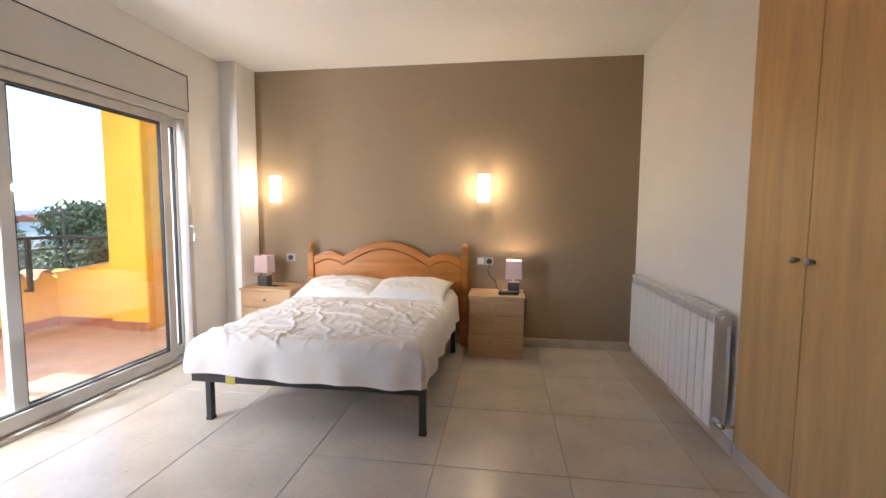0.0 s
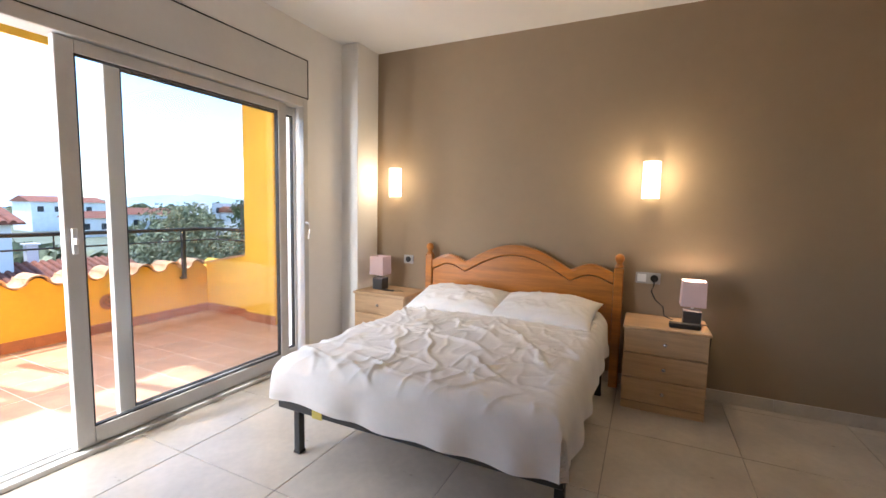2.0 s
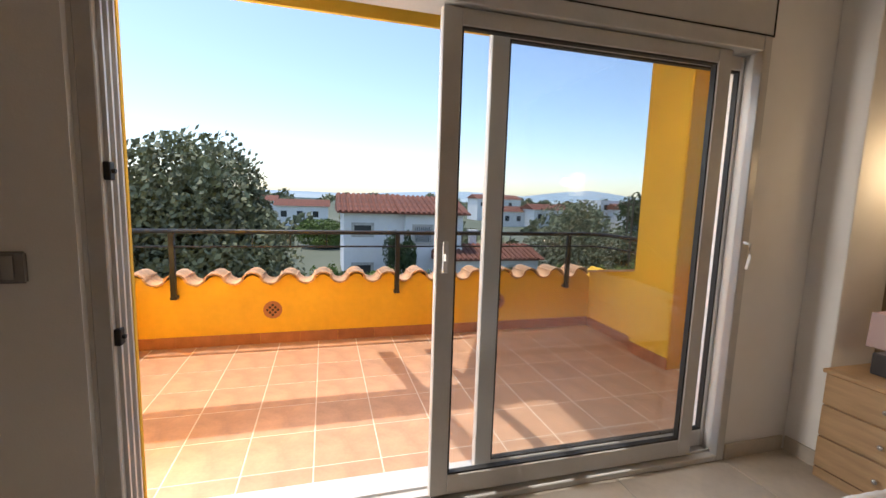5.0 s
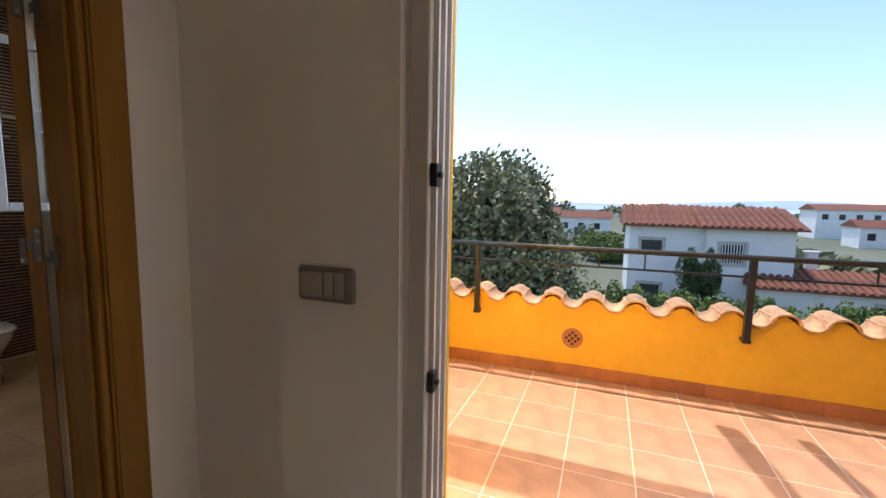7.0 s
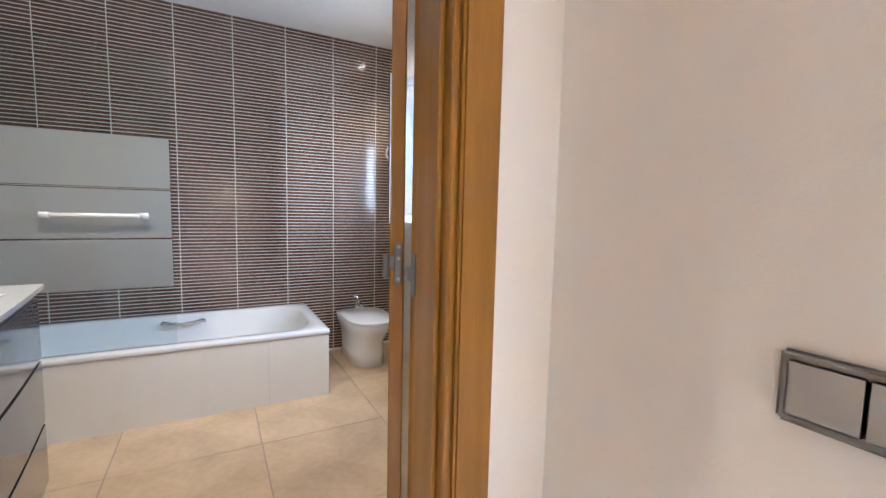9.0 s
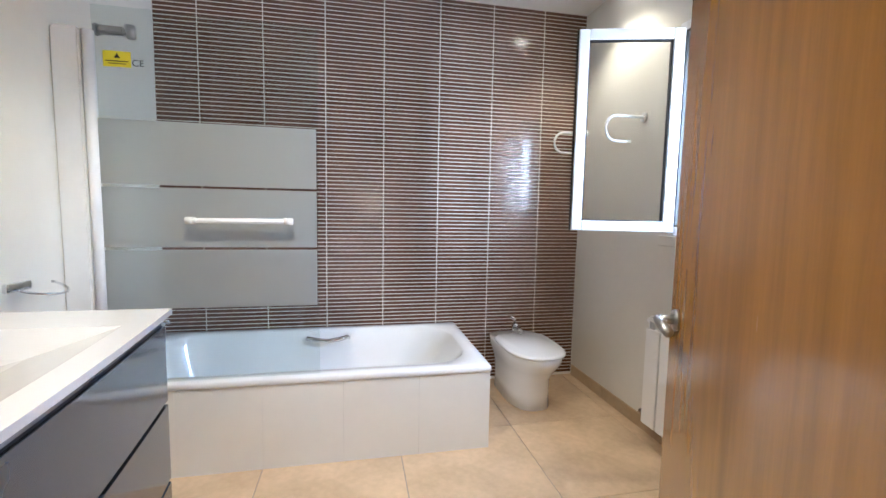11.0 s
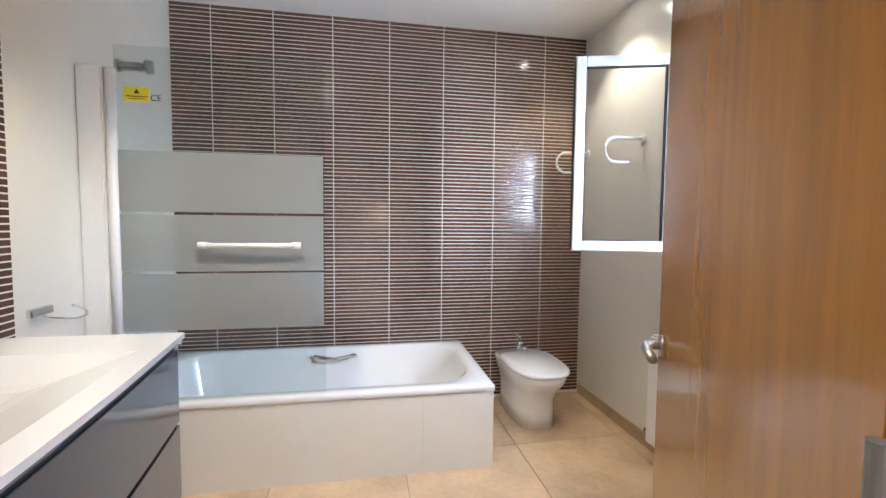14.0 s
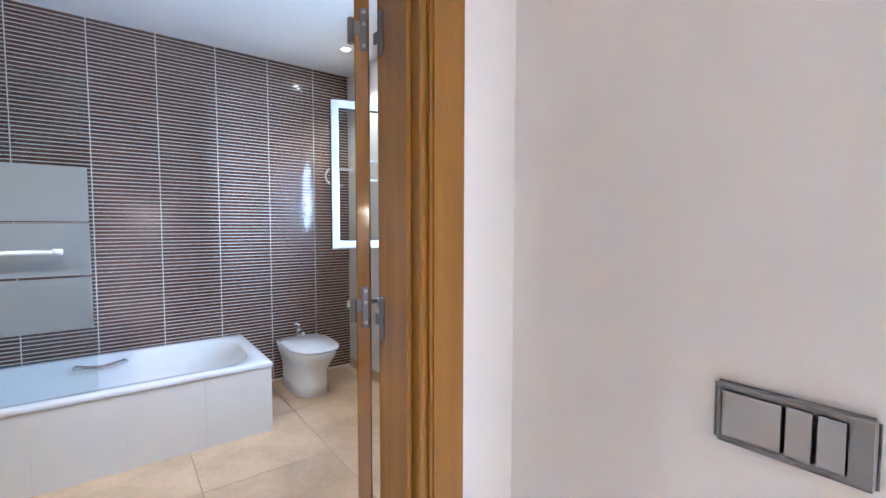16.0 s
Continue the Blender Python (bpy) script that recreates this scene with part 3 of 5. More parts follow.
def table_lamp(x, y, label):
    z = 0.565
    t = thing("table_lamp", label, "lamp", "bedside lamps", at=(x, y, z))
    b = B(); box(b, x - 0.052, x + 0.052, y - 0.052, y + 0.052, z, z + 0.105, 0.005); part("base", b, M_LAMPBASE, t)
    b = B(); rod(b, (x, y, z + 0.105), (x, y, z + 0.16), 0.011); part("neck", b, M_CHROME, t)
    b = B()
    s0, s1, za, zb = 0.073, 0.069, z + 0.135, z + 0.3
    loft(b, [round_loop(x, y, s0, s0, 0.006, za, 2), round_loop(x, y, s1, s1, 0.006, zb, 2), round_loop(x, y, s1 - 0.003, s1 - 0.003, 0.006, zb, 2), round_loop(x, y, s0 - 0.003, s0 - 0.003, 0.006, za, 2)], False, False)
    part("shade", b, M_SHADE, t, "square lilac fabric shade")
    b = B(); ball(b, (x, y, z + 0.19), 0.02); part("bulb", b, M_BULB, t, "", True)
    local(t)
table_lamp(0.165, 3.93, "lit lamp with square lilac shade and dark base")
table_lamp(-2.3, 3.93, "lamp with square lilac shade beside the pillar")
b = B(); box(b, 0.03, 0.21, 3.79, 3.85, 0.566, 0.597, 0.006); tagged(part("black_box", b, M_BLACK), "small flat black device on the nightstand", "device")
b = B(); box(b, -2.24, -2.12, 3.86, 3.885, 0.566, 0.58, 0.005); tube(b, [(-2.12, 3.87, 0.572), (-2.06, 3.9, 0.572), (-2.02, 3.87, 0.572)], 0.003); tagged(part("switch_cable", b, M_BLACK), "black inline lamp switch with its cable", "cable")

def sconce(x, lit):
    t = thing("wall_sconce", "lit curved frosted glass wall light on the taupe wall", "wall light", "sconces over the bed", at=(x, N, 1.4))
    b = B(); box(b, x - 0.05, x + 0.05, N - 0.02, N, 1.46, 1.6, 0.004); part("back_plate", b, M_PVC, t)
    outer, loops = [], []
    for z in (1.405, 1.53, 1.665):
        lp = [(x + 0.058 * math.cos(a), N - 0.02 - 0.07 * math.sin(a), z) for a in [math.pi * i / 14 for i in range(15)]]
        lp += [(x + 0.052 * math.cos(a), N - 0.02 - 0.064 * math.sin(a), z) for a in [math.pi * (14 - i) / 14 for i in range(15)]]
        loops.append(lp)
    b = B(); loft(b, loops); part("glass_shade", b, M_SCONCE, t, "", True)
    local(t)
    l = new("sconce_lamp", bpy.data.lights.new("sconce_lamp", "POINT"))
    l.data.energy, l.data.color, l.data.shadow_soft_size = lit, (1.0, 0.72, 0.4), 0.05
    l.location = (x, N - 0.14, 1.56)
sconce(-0.127, 2.2)
sconce(-2.26, 1.0)
l = new("bedside_bulb", bpy.data.lights.new("bedside_bulb", "POINT"))
l.data.energy, l.data.color, l.data.shadow_soft_size = 0.8, (1.0, 0.72, 0.42), 0.02
l.location = (0.165, 3.93, 0.845)

def socket(x0, x1, z0, z1, holes, label):
    t = thing("wall_socket", label, "socket", at=((x0 + x1) / 2, N, z0))
    b = B(); box(b, x0, x1, N - 0.012, N, z0, z1, 0.004, 2); part("plate", b, M_PLASTIC2, t)
    w = (x1 - x0) / holes
    for i in range(holes):
        b = B()
        if i == holes - 1:
            rod(b, (x0 + w * (i + 0.5), N - 0.02, (z0 + z1) / 2), (x0 + w * (i + 0.5), N - 0.011, (z0 + z1) / 2), 0.026, n=20)
            part("outlet", b, M_BLACK, t, "black plug in the outlet")
        else:
            box(b, x0 + w * i + 0.012, x0 + w * (i + 1) - 0.012, N - 0.016, N - 0.011, z0 + 0.012, z1 - 0.012, 0.002); part("module", b, M_RAD, t)
    local(t)
socket(-0.19, -0.025, 0.79, 0.872, 2, "grey double wall plate with a plugged-in cable")
socket(-2.17, -2.07, 0.79, 0.87, 1, "grey wall plate beside the lamp")
b = B()
tube(b, [(-0.066, N - 0.02, 0.83), (-0.066, N - 0.045, 0.79), (-0.08, N - 0.04, 0.74), (-0.05, N - 0.04, 0.68), (0.0, N - 0.05, 0.64), (0.01, N - 0.08, 0.58), (0.06, N - 0.14, 0.572)], 0.004)
tagged(part("power_cable", b, M_BLACK, None, "", True), "black power cable from the socket to the nightstand", "cable")
b = B()
tube(b, [(0.2, 3.95, 0.572), (0.26, 3.93, 0.575), (0.285, 3.93, 0.5), (0.28, 3.95, 0.36), (0.285, 3.99, 0.3)], 0.004)
tagged(part("lamp_cable", b, M_BLACK, None, "", True), "black lamp cable hanging beside the nightstand", "cable")

# switch
t = thing("light_switch", "grey rounded double switch plate on the white wall", "switch", at=(W, 0.35, 1.0))
b = B(); box(b, W + 0.03, W + 0.042, 0.253, 0.444, 1.041, 1.142, 0.009, 3); part("plate", b, M_PLASTIC, t)
b = B(); box(b, W + 0.0415, W + 0.047, 0.265, 0.345, 1.054, 1.13, 0.003, 2); part("rocker", b, M_PLASTIC2, t)
for y0 in (0.3455, 0.3805):
    b = B(); box(b, W + 0.0415, W + 0.047, y0, y0 + 0.034, 1.054, 1.13, 0.003, 2); part("rocker", b, M_PLASTIC2, t)
local(t)

# ---- bathroom door ----
door = tagged(thing("door_2", "varnished wooden door standing open into the bathroom", "door", at=(-2.33, -0.4, 0)), kind="structure")
DX0, DX1, DH = -2.365, -1.51, 2.07
for y0, y1 in ((BD, BD + 0.018), (BD2 - 0.018, BD2)):
    for x0, x1, z0, z1 in ((DX0 - 0.085, DX0 + 0.006, 0, DH + 0.08), (DX1 - 0.006, DX1 + 0.085, 0, DH + 0.08), (DX0 + 0.006, DX1 - 0.006, DH - 0.006, DH + 0.08)):
        b = B(); box(b, x0, x1, y0, y1, z0, z1, 0.006, 2); part("architrave", b, M_DOORWOOD, door)
for x0, x1, z0, z1 in ((DX0, DX0 + 0.022, 0, DH), (DX1 - 0.022, DX1, 0, DH), (DX0 + 0.022, DX1 - 0.022, DH - 0.022, DH)):
    b = B(); box(b, x0, x1, BD2 + 0.0, BD, z0, z1, 0.003); part("jamb", b, M_DOORWOOD, door)
for x0, x1 in ((DX0 + 0.022, DX0 + 0.034), (DX1 - 0.034, DX1 - 0.022)):
    b = B(); box(b, x0, x1, BD2 + 0.06, BD - 0.03, 0, DH - 0.022, 0.003); part("stop", b, M_DOORWOOD, door)
hinge_p, end_p = Vector((-2.322, -0.415, 0)), Vector((-2.692, -1.138, 0))
ang = math.degrees(math.atan2(end_p.y - hinge_p.y, end_p.x - hinge_p.x))
leaf_m = pose(hinge_p.x, hinge_p.y, 0, 0, 0, ang)
def leafpart(name, bm, mat, parent, label="", smooth=False):
    bmesh.ops.transform(bm, matrix=leaf_m, verts=bm.verts)
    return part(name, bm, mat, parent, label, smooth)
LW = (end_p - hinge_p).length
b = B(); box(b, 0.004, LW, -0.0175, 0.0175, 0.008, 2.04, 0.003); leaf = leafpart("leaf", b, M_DOORWOOD, door)
for sd in (1, -1):
    b = B(); rod(b, (LW - 0.06, sd * 0.0175, 1.07), (LW - 0.06, sd * 0.026, 1.07), 0.026, n=20); rod(b, (LW - 0.06, sd * 0.02, 1.07), (LW - 0.06, sd * 0.06, 1.07), 0.011)
    tube(b, [(LW - 0.06, sd * 0.058, 1.07), (LW - 0.09, sd * 0.062, 1.07), (LW - 0.17, sd * 0.06, 1.066)], 0.011, 10)
    leafpart("lever_handle", b, M_STEEL, leaf, "brushed steel lever handle", True)
def screw(bm, c, d):
    rod(bm, c, Vector(c) + Vector(d) * 0.0015, 0.0045, n=10)
for z in (0.25, 1.187, 1.85):
    b = B(); box(b, -0.003, 0.0045, -0.013, 0.006, z - 0.05, z + 0.05, 0.003); box(b, -0.003, 0.003, 0.004, 0.022, z - 0.012, z + 0.02, 0.002); rod(b, (-0.004, 0.025, z - 0.035), (-0.004, 0.025, z + 0.022), 0.008, n=14)
    hg = leafpart("hinge", b, M_HINGE, leaf, "grey steel paumelle hinge")
    b = B()
    for dz in (-0.038, 0.012, 0.04):
        screw(b, (-0.003, -0.005, z + dz), (-1, 0, 0))
    leafpart("screw", b, M_STEEL, hg)
    b = B(); box(b, DX0 + 0.021, DX0 + 0.0255, BD2 + 0.012, BD2 + 0.03, z - 0.072, z + 0.03, 0.003); box(b, DX0 + 0.021, DX0 + 0.0265, BD2 - 0.01, BD2 + 0.014, z - 0.04, z - 0.012, 0.002); part("hinge_plate", b, M_HINGE, door, "grey steel hinge plate")
local(door)
for ch in leaf.children:
    ch.matrix_parent_inverse = Matrix.Identity(4)
    for g in ch.children:
        g.matrix_parent_inverse = Matrix.Identity(4)

# ---- bathtub ----
tub = thing("bathtub", "white built-in bathtub with a cream tiled front", "bathtub", at=(-1.7, -2.9, 0))
tx0, tx1, ty0, ty1, rz = -2.645, BE - 0.004, BS + 0.012, -2.402, 0.47
cx, cy, hx_, hy_ = (tx0 + tx1) / 2, (ty0 + ty1) / 2, (tx1 - tx0) / 2, (ty1 - ty0) / 2
b = B()
icy = cy - 0.02
loft(b, [round_loop(cx, cy, hx_ - 0.004, hy_ - 0.004, 0.012, rz - 0.032), round_loop(cx, cy, hx_, hy_, 0.014, rz - 0.03), round_loop(cx, cy, hx_, hy_, 0.014, rz - 0.006), round_loop(cx, cy, hx_ - 0.006, hy_ - 0.006, 0.014, rz),
         round_loop(cx + 0.01, icy, hx_ - 0.07, hy_ - 0.075, 0.24, rz - 0.002), round_loop(cx + 0.01, icy, hx_ - 0.082, hy_ - 0.085, 0.24, rz - 0.012), round_loop(cx + 0.02, icy, hx_ - 0.1, hy_ - 0.1, 0.24, rz - 0.06),
         round_loop(cx + 0.05, icy, hx_ - 0.16, hy_ - 0.13, 0.23, rz - 0.17), round_loop(cx + 0.09, icy, hx_ - 0.25, hy_ - 0.17, 0.21, rz - 0.32), round_loop(cx + 0.11, icy, hx_ - 0.31, hy_ - 0.23, 0.17, rz - 0.37)], False, True)
part("basin", b, M_CERAMIC, tub, "", True)
n = 5
fw = (tx1 - tx0 - 0.01) / n
for i in range(n):
    b = B(); box(b, tx0 + 0.008 + i * fw + 0.00025, tx0 + 0.008 + (i + 1) * fw - 0.00025, ty1 - 0.03, ty1 - 0.008, 0, rz - 0.034); part("front_tile", b, M_CREAM, tub)
b = B(); box(b, tx0 + 0.008, tx0 + 0.03, ty0, ty1 - 0.031, 0, rz - 0.036, 0.0015); part("end_panel", b, M_CREAM, tub)
b = B(); tube(b, [(-1.86, BS + 0.09, 0.41), (-1.85, BS + 0.13, 0.425), (-1.8, BS + 0.145, 0.415), (-1.72, BS + 0.15, 0.405), (-1.64, BS + 0.145, 0.415), (-1.59, BS + 0.13, 0.425), (-1.58, BS + 0.09, 0.41)], 0.015, 10)
part("grab_handle", b, M_CHROME, tub, "chrome grab handle", True)
b = B(); rod(b, (-0.775, -2.87, 0.33), (-0.805, -2.87, 0.322), 0.038, n=20); rod(b, (-0.8, -2.87, 0.323), (-0.82, -2.87, 0.317), 0.012); part("overflow", b, M_CHROME, tub, "round chrome overflow", True)
local(tub)
t = thing("bath_mixer", "chrome bath mixer with hose beside the glass screen", "tap", at=(BE, -2.75, 0.7))
b = B(); rod(b, (BE - 0.07, -2.86, 0.66), (BE - 0.07, -2.6, 0.66), 0.022, n=16); part("body", b, M_CHROME, t, "", True)
for yy in (-2.82, -2.64):
    b = B(); rod(b, (BE, yy, 0.66), (BE - 0.07, yy, 0.66), 0.016); rod(b, (BE - 0.004, yy, 0.66), (BE - 0.012, yy, 0.66), 0.032, n=20); part("inlet", b, M_CHROME, t, "", True)
b = B(); tube(b, [(BE - 0.07, -2.73, 0.66), (BE - 0.13, -2.73, 0.675), (BE - 0.19, -2.73, 0.665), (BE - 0.22, -2.73, 0.62)], 0.019, 12); part("spout", b, M_CHROME, t, "", True)
b = B(); tube(b, [(BE - 0.07, -2.73, 0.69), (BE - 0.12, -2.73, 0.71), (BE - 0.2, -2.73, 0.705), (BE - 0.27, -2.73, 0.69)], 0.012, 10); ball(b, (BE - 0.08, -2.73, 0.675), 0.032); part("lever", b, M_CHROME, t, "", True)
b = B(); tube(b, [(BE - 0.16, -2.78, 0.655), (BE - 0.165, -2.78, 0.56), (BE - 0.18, -2.8, 0.4), (BE - 0.2, -2.82, 0.28), (BE - 0.26, -2.84, 0.145)], 0.014, 10); part("hose", b, M_STEEL, t, "", True)
local(t)

# ---- bath screen ----
scr = thing("bath_screen", "glass bath screen with grey frosted bands and white profile", "shower screen", at=(-1.2, -2.37, 0.5))
sy = -2.395
b = B(); box(b, -0.768, BE - 0.001, sy - 0.02, sy + 0.02, 0.475, 2.06, 0.008, 2); part("wall_profile", b, M_PVC, scr, "white upright profile")
b = B(); rod(b, (-0.793, sy, 0.475), (-0.793, sy, 2.05), 0.023, n=16); part("pivot_tube", b, M_PVC, scr, "", True)
b = B(); box(b, -1.735, -0.81, sy - 0.003, sy + 0.003, 0.49, 2.16); pane = part("pane", b, M_SCREEN, scr); pane.visible_shadow = False
for z0, z1 in ((0.84, 1.112), (1.125, 1.393), (1.406, 1.688)):
    b = B(); box(b, -1.725, -0.815, sy + 0.0035, sy + 0.0045, z0, z1); part("frosted_band", b, M_FROST, scr)
b = B(); tube(b, [(-1.6, sy + 0.005, 1.25), (-1.6, sy + 0.04, 1.25), (-1.58, sy + 0.05, 1.25), (-1.2, sy + 0.05, 1.25), (-1.18, sy + 0.04, 1.25), (-1.18, sy + 0.005, 1.25)], 0.012, 10)
for xx in (-1.6, -1.18):
    rod(b, (xx - 0.02, sy + 0.045, 1.25), (xx + 0.02, sy + 0.045, 1.25), 0.016)
part("towel_bar", b, M_PVC, scr, "white towel bar with round ends", True)
b = B(); box(b, -0.955, -0.848, sy + 0.0035, sy + 0.005, 1.908, 1.974, 0.0005); st = part("sticker", b, M_YLABEL, scr, "yellow warning sticker")
def writing(text, size, loc, rx, rz_, parent, mat):
    cu = bpy.data.curves.new("writing", "FONT")
    cu.body, cu.size, cu.extrude = text, size, 0.0004
    tmp = bpy.data.objects.new("tmp", cu)
    scene.collection.objects.link(tmp)
    me = bpy.data.meshes.new_from_object(tmp.evaluated_get(bpy.context.evaluated_depsgraph_get()))
    bpy.data.objects.remove(tmp)
    me.materials.clear(); me.materials.append(mat)
    ob = new("writing", me)
    ob.parent = parent
    ob.matrix_basis = pose(*loc, rx, 0, rz_)
    return ob
b = B(); b_v = [b.verts.new(p) for p in ((-0.914, sy + 0.0056, 1.945), (-0.89, sy + 0.0056, 1.945), (-0.902, sy + 0.0056, 1.966))]; b.faces.new(b_v); part("warning_triangle", b, M_INK, scr)
b = B(); box(b, -0.945, -0.858, sy + 0.0052, sy + 0.0056, 1.93, 1.934); box(b, -0.935, -0.868, sy + 0.0052, sy + 0.0056, 1.92, 1.923); part("print_line", b, M_INK, scr)
local(scr)
t = thing("shower_holder", "chrome hand shower holder on the cream wall", "shower holder", at=(BE, -2.72, 2.16))
b = B(); rod(b, (BE, -2.72, 2.17), (BE - 0.012, -2.72, 2.17), 0.03, n=20); box(b, BE - 0.13, BE - 0.01, -2.74, -2.7, 2.15, 2.19, 0.01, 2); part("arm", b, M_STEEL, t)
b = B(); rod(b, (BE - 0.15, -2.72, 2.2), (BE - 0.155, -2.72, 2.14), 0.024, 0.02, 16); part("cradle", b, M_STEEL, t, "", True)
local(t)
w_ = writing("CE", 0.04, (-0.958, sy + 0.006, 1.915), 90, 180, scr, M_INK)
w_.matrix_parent_inverse = Matrix.Translation(scr.location).inverted()

# ---- vanity ----
van = thing("vanity_cabinet", "glossy blue-grey vanity cabinet with angled drawer grooves", "cabinet", at=(-1.0, -1.2, 0))
vy0, vy1 = -1.765, -0.55
def front_x(y):
    return -1.32 - 0.09 * math.sin(min(1, (y - vy0) / 1.2) * math.pi / 2)
def slab(bm, z0, z1, inset, ya, yb, back, steps=14):
    ys = [ya + (yb - ya) * i / steps for i in range(steps + 1)]
    lo = [(front_x(y) + inset, y) for y in ys] + [(back, yb), (back, ya)]
    loft(bm, [[(x, y, z0) for x, y in lo], [(x, y, z1) for x, y in lo]])
b = B(); slab(b, 0.14, 0.93, 0.045, vy0 + 0.01, vy1, BE - 0.002); part("body", b, M_NAVY, van)
for z0, z1 in ((0.145, 0.39), (0.405, 0.66), (0.675, 0.925)):
    b = B(); slab(b, z0, z1, 0.02, vy0 + 0.012, vy1 - 0.01, front_x(vy0) + 0.12); d = part("drawer_front", b, M_NAVY, van)
    b = B(); slab(b, z1, z1 + 0.013, 0.03, vy0 + 0.012, vy1 - 0.01, front_x(vy0) + 0.1); part("finger_groove", b, M_BLACK, d)
local(van)
top = thing("washbasin_top", "white resin washbasin top with a shallow sloping basin", "washbasin", at=(-1.0, -1.2, 0.93))
b = B()
ys = [vy0 + (vy1 - vy0) * i / 14 for i in range(15)]
outer = [(front_x(y), y) for y in ys] + [(BE - 0.002, y) for y in reversed(ys)]
def inner(k, z):
    """Basin outline: front edge follows the front, back edge straight, k metres in."""
    ya, yb = -1.56 + k, -0.72 - k
    yy = [ya + (yb - ya) * i / 14 for i in range(15)]
    return [(front_x(y) + 0.07 + k, y, z) for y in yy] + [(BE - 0.2 - k, y, z) for y in reversed(yy)]
zt = 0.98
loft(b, [[(x + 0.03 if x < -1 else x, y + (0.01 if y < -1.7 else 0), 0.931) for x, y in outer], [(x, y, zt - 0.018) for x, y in outer], [(x, y, zt) for x, y in outer], inner(0.0, zt), inner(0.012, zt - 0.003), inner(0.15, zt - 0.035), inner(0.19, zt - 0.04)], True, True)
part("basin", b, M_COUNTER, top)
b = B(); rod(b, (BE - 0.13, -1.16, zt), (BE - 0.13, -1.16, zt + 0.13), 0.022, 0.019, 16); tube(b, [(BE - 0.13, -1.16, zt + 0.1), (BE - 0.2, -1.16, zt + 0.12), (BE - 0.26, -1.16, zt + 0.1)], 0.012); tube(b, [(BE - 0.13, -1.16, zt + 0.13), (BE - 0.13, -1.16, zt + 0.15), (BE - 0.07, -1.16, zt + 0.17)], 0.008)
part("tap", b, M_CHROME, top, "chrome basin tap", True)
local(top)
t = thing("towel_ring", "chrome towel ring on the cream wall above the basin", "towel ring", at=(BE, -2.1, 1.0))
b = B(); box(b, BE - 0.022, BE, -2.16, -2.04, 0.985, 1.02, 0.005); part("bracket", b, M_CHROME, t)
b = B(); tube(b, [(BE - 0.02 - 0.1 * math.sin(a), -2.17 + 0.1 * math.cos(a), 0.995 - 0.03 * math.sin(a)) for a in [math.pi * i / 12 for i in range(13)]], 0.005); part("ring", b, M_CHROME, t, "", True)
local(t)

# ---- bidet ----
bid = thing("bidet", "white ceramic bidet with lid and chrome tap", "bidet", at=(-3.1, -3.0, 0))
def egg(cx, y0, y1, hw, z, n=36):
    pts = []
    for i in range(n):
        a = 2 * math.pi * i / n
        c, s = math.cos(a), math.sin(a)
        yy = (y0 + y1) / 2 + (y1 - y0) / 2 * math.copysign(abs(s) ** (0.9 if s > 0 else 0.3), s)
        taper = 1 - 0.1 * max(0, -s) ** 3
        pts.append((cx + hw * math.copysign(abs(c) ** (0.75 if s > 0 else 0.5), c) * taper, yy, z))
    return pts
bx = -3.09
b = B(); loft(b, [egg(bx, -3.3, -2.765, 0.15, 0.0), egg(bx, -3.3, -2.77, 0.146, 0.1), egg(bx, -3.31, -2.765, 0.148, 0.2), egg(bx, -3.31, -2.71, 0.168, 0.27), egg(bx, -3.32, -2.655, 0.19, 0.33), egg(bx, -3.325, -2.64, 0.196, 0.375), egg(bx, -3.325, -2.645, 0.194, 0.386)])
part("bowl", b, M_CERAMIC, bid, "", True)
b = B(); loft(b, [egg(bx, -3.18, -2.635, 0.2, 0.389), egg(bx, -3.185, -2.63, 0.203, 0.395), egg(bx, -3.185, -2.632, 0.201, 0.405), egg(bx, -3.17, -2.65, 0.185, 0.412)])
part("lid", b, M_CERAMIC, bid, "", True)
b = B(); rod(b, (bx, -3.21, 0.385), (bx, -3.21, 0.475), 0.028, 0.024, 16); tube(b, [(bx, -3.2, 0.44), (bx, -3.14, 0.46), (bx, -3.08, 0.44)], 0.016); tube(b, [(bx, -3.21, 0.475), (bx, -3.215, 0.505), (bx + 0.04, -3.19, 0.53)], 0.011)
part("tap", b, M_CHROME, bid, "small chrome tap", True)
local(bid)

# ---- bathroom window ----
win = tagged(thing("window_1", "white window with one sash swung into the bathroom", "window", at=(BW, -1.8, WZ0)), kind="structure")
fx0, fx1 = BW - 0.06, BW + 0.012
for bx_ in ((WY0, WY0 + 0.05, WZ0, WZ1), (WY1 - 0.05, WY1, WZ0, WZ1), (WY0 + 0.05, WY1 - 0.05, WZ0, WZ0 + 0.05), (WY0 + 0.05, WY1 - 0.05, WZ1 - 0.05, WZ1)):
    b = B(); box(b, fx0, fx1, *bx_, 0.004); part("window_frame", b, M_PVC, win)
for bx_ in ((WY0 + 0.05, WY0 + 0.058, WZ0 + 0.05, WZ1 - 0.05), (WY0 + 0.058, -1.82, WZ0 + 0.05, WZ0 + 0.058), (WY0 + 0.058, -1.82, WZ1 - 0.058, WZ1 - 0.05)):
    b = B(); box(b, fx0 + 0.01, fx1 + 0.003, *bx_); part("seal", b, M_GASKET, win)
